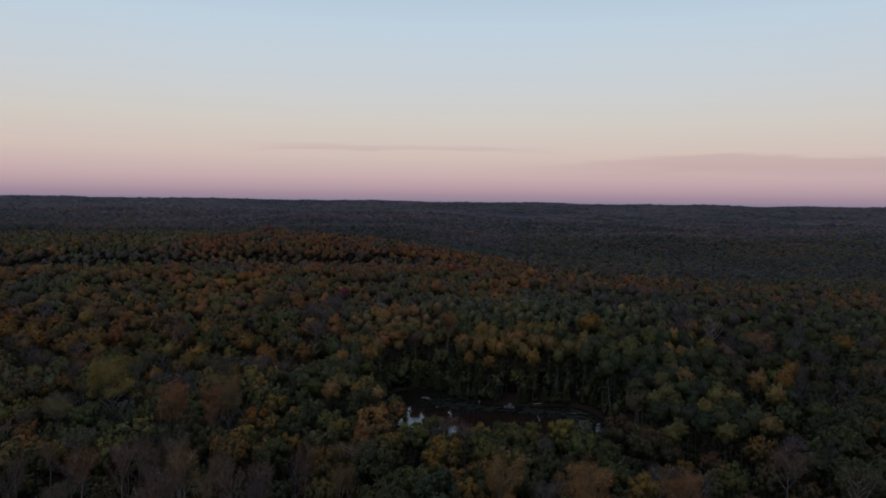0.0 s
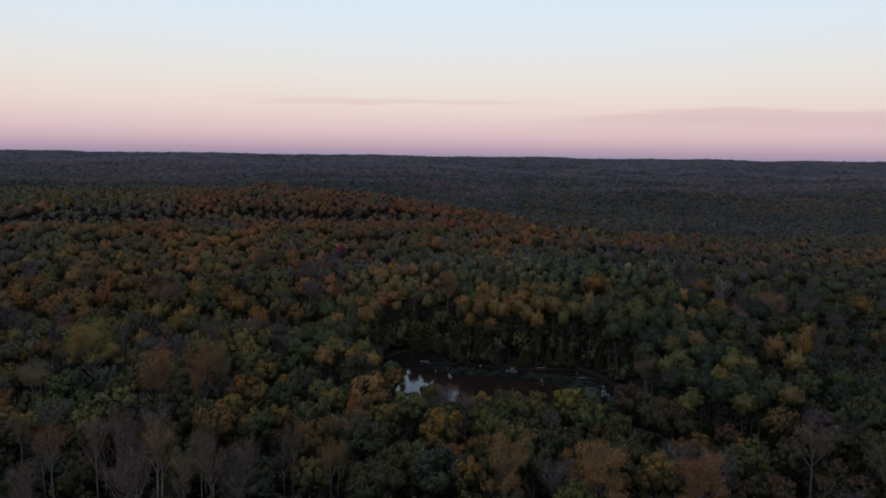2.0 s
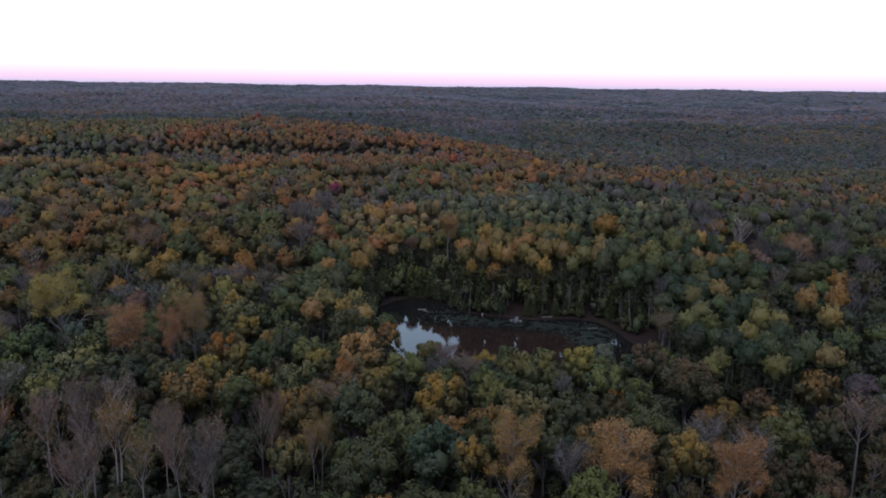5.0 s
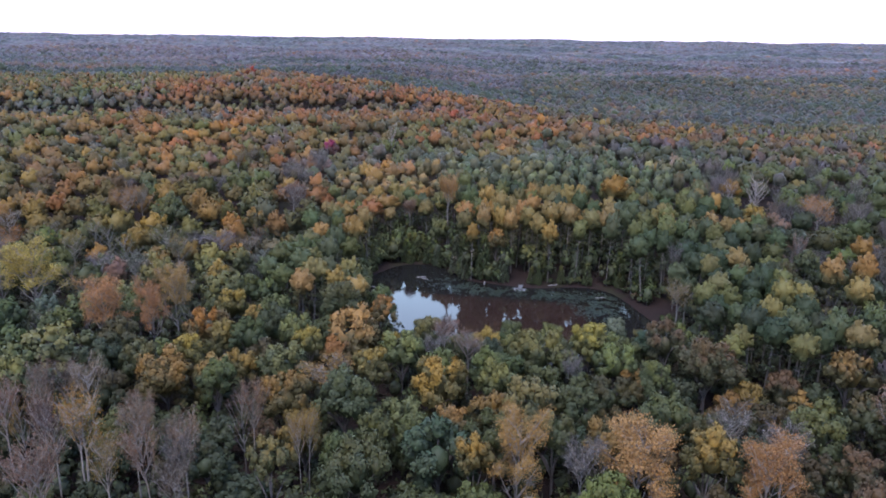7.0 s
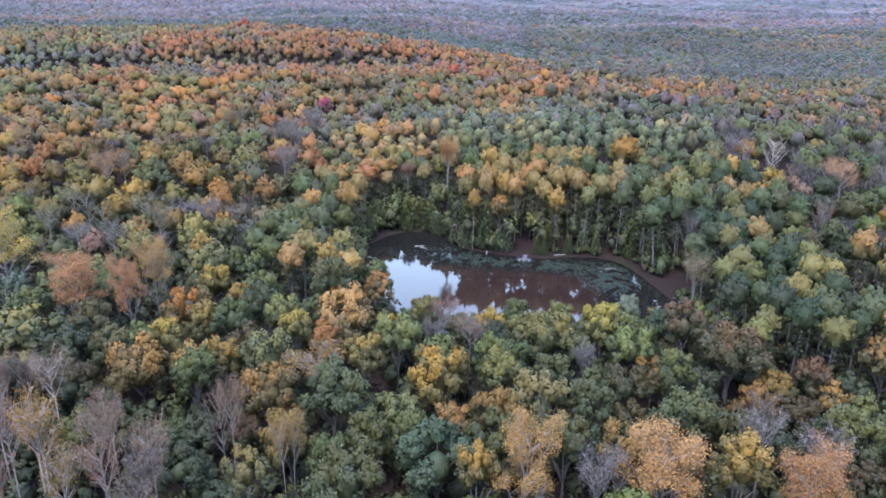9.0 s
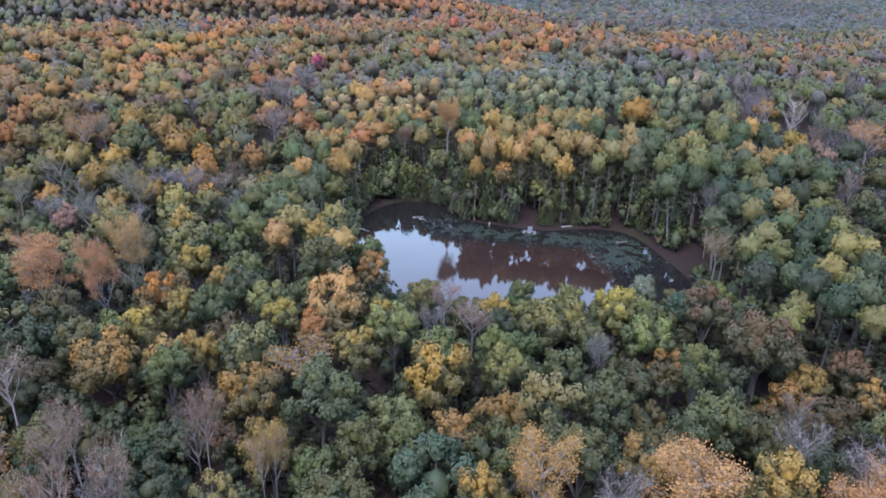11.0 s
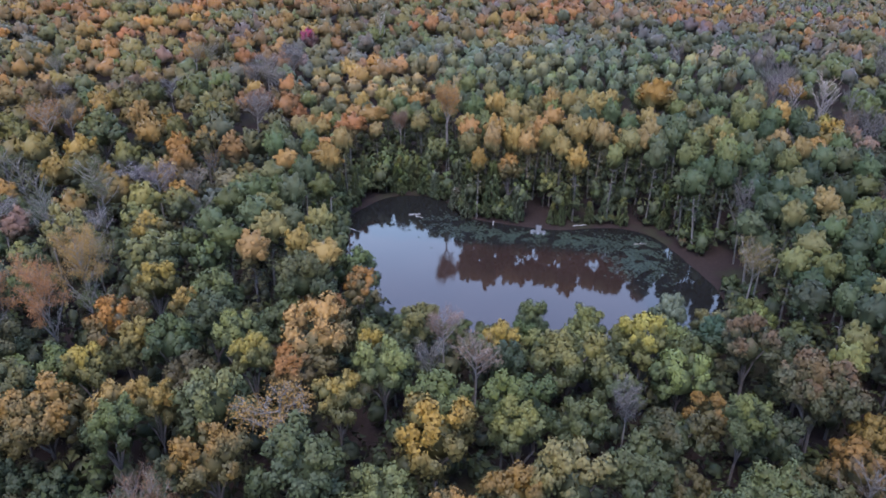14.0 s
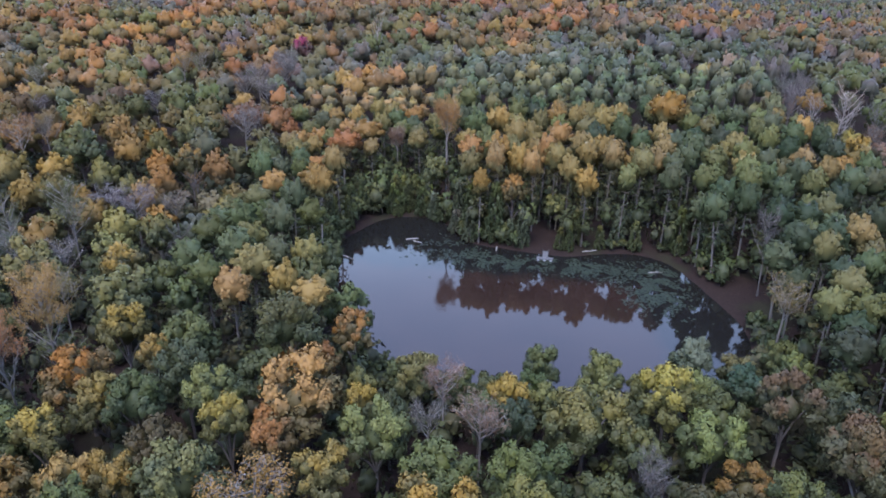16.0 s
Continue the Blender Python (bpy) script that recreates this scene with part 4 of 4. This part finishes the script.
UPPER = {"broad": [broadleaf(rng, int(rng.integers(6, 9)), 0, 11, 0.125, reach=(0.56, 0.66), size=(0.32, 0.42), whole=0.7, shell=True, core=0.64)[0] for _ in range(10)], "pine": [pine(rng, 8, 0, 12, 0.15, 0, shell=True)[0] for _ in range(5)]}
UPPER["bare"] = [tuple(MID["bare"][0])]
for kind in ("thin", "tall", "shrub"):
    UPPER[kind] = UPPER["broad"]
woods("upper_slope_trees", "close-grown autumn trees on the upper slope", [t for t in REST if t[2] >= 345], UPPER)
slope = [(k, x, y, h, r, t) for x, y in ridge for k, t, h, r in (species(x, y),)]
woods("ridge_trees", "ochre and brown autumn trees rising to a ridge", [t for t in slope if t[2] < 560], {**UPPER, "bare": UPPER["broad"]}, 24.0, 0.45)
woods("ridge_trees", "rust and ochre autumn trees over a low ridge", [t for t in slope if t[2] >= 560], FAR, 24.0, 0.5, 70.0, 0.75)

DOT = {}
v0, f0 = ICO1
cap = f0[(v0[f0][:, :, 2].mean(1) > -0.15)]
DOT["broad"] = [(v0 * (1 + rng.normal(0, 0.14, (len(v0), 1))) * (1, 1, 0.46) + (0, 0, 0.54), cap) for _ in range(8)]
SPECK = {"broad": [(v, f[v[f][:, :, 2].mean(1) > 0.70]) for v, f in DOT["broad"]]}


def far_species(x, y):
    # mauve, slate and pale lilac paint haze; the lilac grows with distance
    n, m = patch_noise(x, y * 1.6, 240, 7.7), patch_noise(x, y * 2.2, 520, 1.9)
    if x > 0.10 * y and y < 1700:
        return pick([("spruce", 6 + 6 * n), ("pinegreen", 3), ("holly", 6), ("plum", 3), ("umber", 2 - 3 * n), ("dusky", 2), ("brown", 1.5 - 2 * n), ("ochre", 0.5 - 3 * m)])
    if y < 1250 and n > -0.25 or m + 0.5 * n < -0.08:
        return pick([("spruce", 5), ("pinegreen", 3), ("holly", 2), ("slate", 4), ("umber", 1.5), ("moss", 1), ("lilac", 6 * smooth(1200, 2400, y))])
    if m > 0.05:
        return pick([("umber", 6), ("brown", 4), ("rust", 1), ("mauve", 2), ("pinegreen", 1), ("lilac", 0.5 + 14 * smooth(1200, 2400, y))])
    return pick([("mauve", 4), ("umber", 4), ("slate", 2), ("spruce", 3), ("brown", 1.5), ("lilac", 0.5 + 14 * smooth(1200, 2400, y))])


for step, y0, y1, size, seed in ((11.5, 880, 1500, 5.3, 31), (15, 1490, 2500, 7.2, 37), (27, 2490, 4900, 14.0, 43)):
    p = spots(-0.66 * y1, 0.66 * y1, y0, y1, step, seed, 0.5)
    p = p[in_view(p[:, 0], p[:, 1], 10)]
    woods("distant_trees", "brown and green autumn woods in the valley beyond, muted by painted haze", [
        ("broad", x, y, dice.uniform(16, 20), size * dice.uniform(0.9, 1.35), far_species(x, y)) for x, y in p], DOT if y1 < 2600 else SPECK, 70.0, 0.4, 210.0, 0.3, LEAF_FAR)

# undergrowth that closes the gaps below the crowns
BUSH = {"broad": [dome(rng, ICO1, 56, 0.18, 0.5, 0.5, 0.1, -0.3, 0.56) for _ in range(8)]}
p = spots(-230, 230, 118, 330, 4.9, 51)
p = p[in_view(p[:, 0], p[:, 1], 4)]
d = shore_distance(p[:, 0], p[:, 1])
at_dock = np.hypot((p[:, 0] - 26) / 4, (p[:, 1] - 271) / 4) < 1
in_clearing = np.hypot((p[:, 0] - 65) / 5, (p[:, 1] - 243) / 9) < 1
p = p[(d > np.where((p[:, 1] > 235) & (p[:, 0] > 22), 3.6, 1.8)) & ~at_dock & ~in_clearing]
woods("undergrowth", "low green and brown undergrowth between the trees", [
    ("broad", x, y, dice.uniform(3, 7.5) * (1.5 if y > 268 and -20 < x < 62 else 1), dice.uniform(2.0, 3.3), pick([("green", 4), ("moss", 3), ("pinegreen", 3), ("olive", 1)] if y > 250 and -32 < x < 66 else [("green", 4), ("holly", 5), ("dusky", 2)])) for x, y in p], BUSH)

# the last woods before the horizon: one rough canopy
ux = np.linspace(-0.68, 0.68, 300)
uy = 2450 * (4930 / 2450) ** np.linspace(0, 1, 90)
a, b = np.meshgrid(ux, uy)
r = np.random.default_rng(3)
x, y = (a * b + r.normal(0, 2.0, a.shape)).ravel(), (b + r.normal(0, 3.0, a.shape)).ravel()
z = ground(x, y, False) + 7 + r.normal(0, 3.0, x.shape)
idx = np.arange(a.size).reshape(a.shape)
quads = np.stack([idx[:-1, :-1], idx[:-1, 1:], idx[1:, 1:], idx[1:, :-1]], -1).reshape(-1, 4)
# mixed towards mauve: horizon haze painted into the canopy's colour
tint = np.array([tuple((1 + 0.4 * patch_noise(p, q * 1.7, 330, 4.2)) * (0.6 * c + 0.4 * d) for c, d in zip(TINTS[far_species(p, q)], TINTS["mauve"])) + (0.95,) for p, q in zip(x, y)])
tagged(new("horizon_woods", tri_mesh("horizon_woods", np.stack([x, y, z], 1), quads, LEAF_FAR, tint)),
       "wooded hills along the horizon with haze painted into their colour", "woods", kind="stuff")


# ---- the shore ----
def part(name, bm, material, parent, label=""):
    me = bpy.data.meshes.new(name)
    bm.to_mesh(me)
    bm.free()
    me.materials.append(material)
    ob = new(name, me)
    ob.parent = parent
    return tagged(ob, label)


def box(bm, x0, x1, y0, y1, z0, z1):
    m = Matrix.LocRotScale(((x0 + x1) / 2, (y0 + y1) / 2, (z0 + z1) / 2), None, (x1 - x0, y1 - y0, z1 - z0))
    return bmesh.ops.create_cube(bm, size=1, matrix=m)


def barrel(bm, x, y, z, length, radius, axis_x=True):
    m = Matrix.Translation((x, y, z)) @ (Matrix.Rotation(radians(90), 4, "Y") if axis_x else Matrix.Rotation(radians(90), 4, "X"))
    bmesh.ops.create_cone(bm, cap_ends=True, segments=14, radius1=radius, radius2=radius, depth=length, matrix=m)


def bevelled(bm, width=0.02):
    bmesh.ops.bevel(bm, geom=bm.edges[:], offset=width, segments=1, affect="EDGES")
    return bm


def floating_dock(x, y, turn):
    """A T of weathered boards: a gangway from the bank and a cross float on three drums."""
    dock = new("floating_dock")
    dock.matrix_basis = pose(x, y, 0, 0, 0, turn)
    for k in range(11):
        bm = bmesh.new()
        box(bm, -0.62, 0.62, 0.75 + k * 0.29, 1.02 + k * 0.29, 0.40, 0.45)
        part("plank", bevelled(bm, 0.008), WEATHERED, dock)
    for k in range(13):
        bm = bmesh.new()
        box(bm, -1.95 + k * 0.30, -1.67 + k * 0.30, -0.62, 0.72, 0.42, 0.47)
        part("plank", bevelled(bm, 0.008), WEATHERED, dock)
    for sx in (-0.64, 0.54):
        bm = bmesh.new()
        box(bm, sx + 0.04, sx + 0.12, 0.75, 3.95, 0.22, 0.40)
        part("beam", bm, WEATHERED, dock)
    for sy in (-0.58, 0.58):
        bm = bmesh.new()
        box(bm, -1.95, 1.93, sy, sy + 0.1, 0.25, 0.42)
        part("beam", bm, WEATHERED, dock)
    for dx in (-1.5, 0.0, 1.5):
        bm = bmesh.new()
        barrel(bm, dx, 0.05, 0.06, 1.5, 0.32, False)
        part("float_drum", bevelled(bm, 0.03), FLOAT, dock, "white plastic float drum")
    for dx in (-0.78, 0.70):
        bm = bmesh.new()
        box(bm, dx + 0.02, dx + 0.10, 3.7, 3.79, -0.3, 1.05)
        part("post", bevelled(bm, 0.01), WEATHERED, dock)
    return tagged(dock, "weathered grey T-shaped floating dock at the pond's bank", "dock")


floating_dock(25.3, 264.6, -11)


def dead_stem(x, y, z, height, lean, turn):
    """A broken, barkless stump of a tree."""
    r = np.random.default_rng(int(x * 10 + y))
    pts = [(0, 0, -0.4), (0.04, 0, height * 0.4), (0.12, 0.03, height * 0.8), (0.15, 0.02, height)]
    stem = new("dead_stem")
    stem.matrix_basis = pose(x, y, z, lean, 0, turn)
    ob = new("stem", tri_mesh("stem", *tube(pts, [0.24, 0.19, 0.14, 0.05], 8), DEADWOOD))
    ob.parent = stem
    for k in range(3):
        h, a = height * r.uniform(0.45, 0.85), r.uniform(0, 6.28)
        q = np.array([math.cos(a), math.sin(a), 0.5]) * r.uniform(0.3, 0.6)
        b = np.array([0.08, 0.01, h])
        ob = new("branch_stub", tri_mesh("branch_stub", *tube([b, b + q * 0.6, b + q], [0.05, 0.04, 0.015], 5), DEADWOOD))
        ob.parent = stem
    return tagged(stem, "pale barkless dead stem standing at the water", "dead tree")


dead_stem(1.6, 286.9, 0.1, 4.2, 3, 20)
dead_stem(14.2, 269.6, -0.1, 1.2, 6, 80)


def log(x, y, z, length, radius, turn, label):
    """A fallen trunk with the stubs of its branches."""
    r = np.random.default_rng(int(x * 7 + y * 3))
    thing = new("fallen_log")
    thing.matrix_basis = pose(x, y, z, 0, 0, turn)
    n = 7
    t = np.linspace(-0.5, 0.5, n) * length
    pts = np.stack([t, np.cumsum(r.normal(0, 0.04, n)) * length / 3, np.abs(r.normal(0, 0.03, n))], 1)
    ob = new("stem", tri_mesh("stem", *tube(pts, np.linspace(radius, radius * 0.45, n), 8), DEADWOOD))
    ob.parent = thing
    for k in range(4):
        b = pts[r.integers(2, n - 1)]
        a = r.uniform(0.5, 1.2) * r.choice((-1, 1))
        q = np.array([math.cos(a), math.sin(a), 0.25]) * length * r.uniform(0.08, 0.2)
        ob = new("branch_stub", tri_mesh("branch_stub", *tube([b, b + q * 0.6, b + q], [radius * 0.4, radius * 0.3, radius * 0.1], 5), DEADWOOD))
        ob.parent = thing
    return tagged(thing, label, "log", "fallen logs")


log(-6.4, 276.0, 0.10, 3.2, 0.20, 15, "pale driftwood log floating in the pond")
log(-5.0, 274.4, 0.08, 2.4, 0.16, -30, "short grey driftwood log floating in the pond")
log(-21.5, 266.0, 0.12, 4.5, 0.14, -35, "thin fallen trunk reaching from the bank into water")
log(49.8, 258.2, 0.10, 3.4, 0.13, 5, "grey sunken branch among the lily leaves")
log(18.8, 274.4, 0.75, 3.0, 0.15, -48, "pale fallen branch lying on the bare bank")
log(36.6, 268.6, 0.40, 3.6, 0.16, 12, "grey fallen log lying along the shore")


# ---- plants at the water ----
def lily_patch(name, label, centres, count, seed):
    """Round notched leaves afloat, thickest round the given centres."""
    r = np.random.default_rng(seed)
    which = np.array(centres)[r.integers(len(centres), size=count * 3)]
    spot = which[:, :2] + r.normal(size=(count * 3, 2)) * which[:, 2:]
    spot = spot[shore_distance(spot[:, 0], spot[:, 1]) < -0.7]
    spot = [p for p in spot if noise.noise(Vector((p[0] * 0.33, p[1] * 0.33, seed))) > -0.16][:count]
    vs, fs = [], []
    for at, (x, y) in enumerate(spot):
        q, a = r.uniform(0.12, 0.32), r.uniform(0, 6.28)
        ang = a + np.linspace(0.25, 6.0, 8)
        tilt = r.normal(0, 0.10, 2)
        px, py = np.cos(ang) * q, np.sin(ang) * q
        z = 0.02 + r.uniform(0, 0.03) + np.maximum(0, px * tilt[0] + py * tilt[1])
        vs.append(np.concatenate([[(x, y, 0.02)], np.stack([x + px, y + py, z], 1)]))
        fs.append(np.array([(0, i, i + 1) for i in range(1, 8)]) + at * 9)
    return tagged(new(name, tri_mesh(name, np.concatenate(vs), np.concatenate(fs), LILY)), label, "lily leaves", kind="stuff")


lily_patch("lily_leaves", "grey-green lily leaves floating along the far bank",
           [(8, 266, 4, 3), (14, 263.5, 5, 2.2), (20, 262, 4, 1.6), (2, 270, 4, 4), (33, 259.5, 4, 2), (40, 258, 4, 2.6), (32, 262, 4, 2)], 2300, 4)
lily_patch("lily_leaves", "dense dark lily leaves in the pond's bay",
           [(47, 253, 3.4, 4.5), (45, 248, 3, 4), (50, 257, 3, 3), (49, 246, 3, 4)], 1700, 5)


for x, y, h in ((5.5, 284, 13), (8.5, 277.5, 15), (11, 280, 12), (14, 274.5, 16), (20.5, 272, 10), (-3, 293, 9), (-9, 293.5, 11), (-27, 281, 10), (33.5, 272.5, 9), (44, 273, 10), (57.5, 268, 12), (61, 259, 9)):
    plant("cone", x, y, h, h * 0.2 + 0.3, pick([("pale", 3), ("moss", 3), ("olive", 2), ("lime", 2)]))
for i, (x, y) in enumerate(BANK):
    out = np.array([x, y]) - BANK.mean(0)
    out = out / np.linalg.norm(out)
    open_bank = x > 22 and y > 235
    for k in range(1 if open_bank else 3 if y > 255 else 2):
        d = dice.uniform(3.6 if open_bank else 1.6, 9.0 if y > 255 else 5.0)
        px, py = x + out[0] * d + dice.uniform(-1.2, 1.2), y + out[1] * d
        if math.hypot((px - 65) / 5, (py - 243) / 9) < 1 or abs(px - 25.5) < 2.6 and py > 255 or shore_distance(np.array([px]), np.array([py]))[0] < 0.7:
            continue
        if py > 258 and dice.random() < (0.42 if px < 18 else 0.25):
            plant("cone", px, py, dice.uniform(4.5, 10.5), dice.uniform(1.5, 2.6), pick([("pale", 3), ("green", 1), ("teal", 1), ("moss", 4), ("olive", 4), ("lime", 3)]))
        else:
            plant("shrub", px, py, dice.uniform(2.2, 5.0) * (0.7 if open_bank else 1.3 if py > 262 else 1), dice.uniform(1.5, 2.6) * (0.7 if open_bank else 1), pick([("green", 5), ("moss", 5), ("lime", 1), ("olive", 2), ("brown", 0.5), ("holly", 2)]))
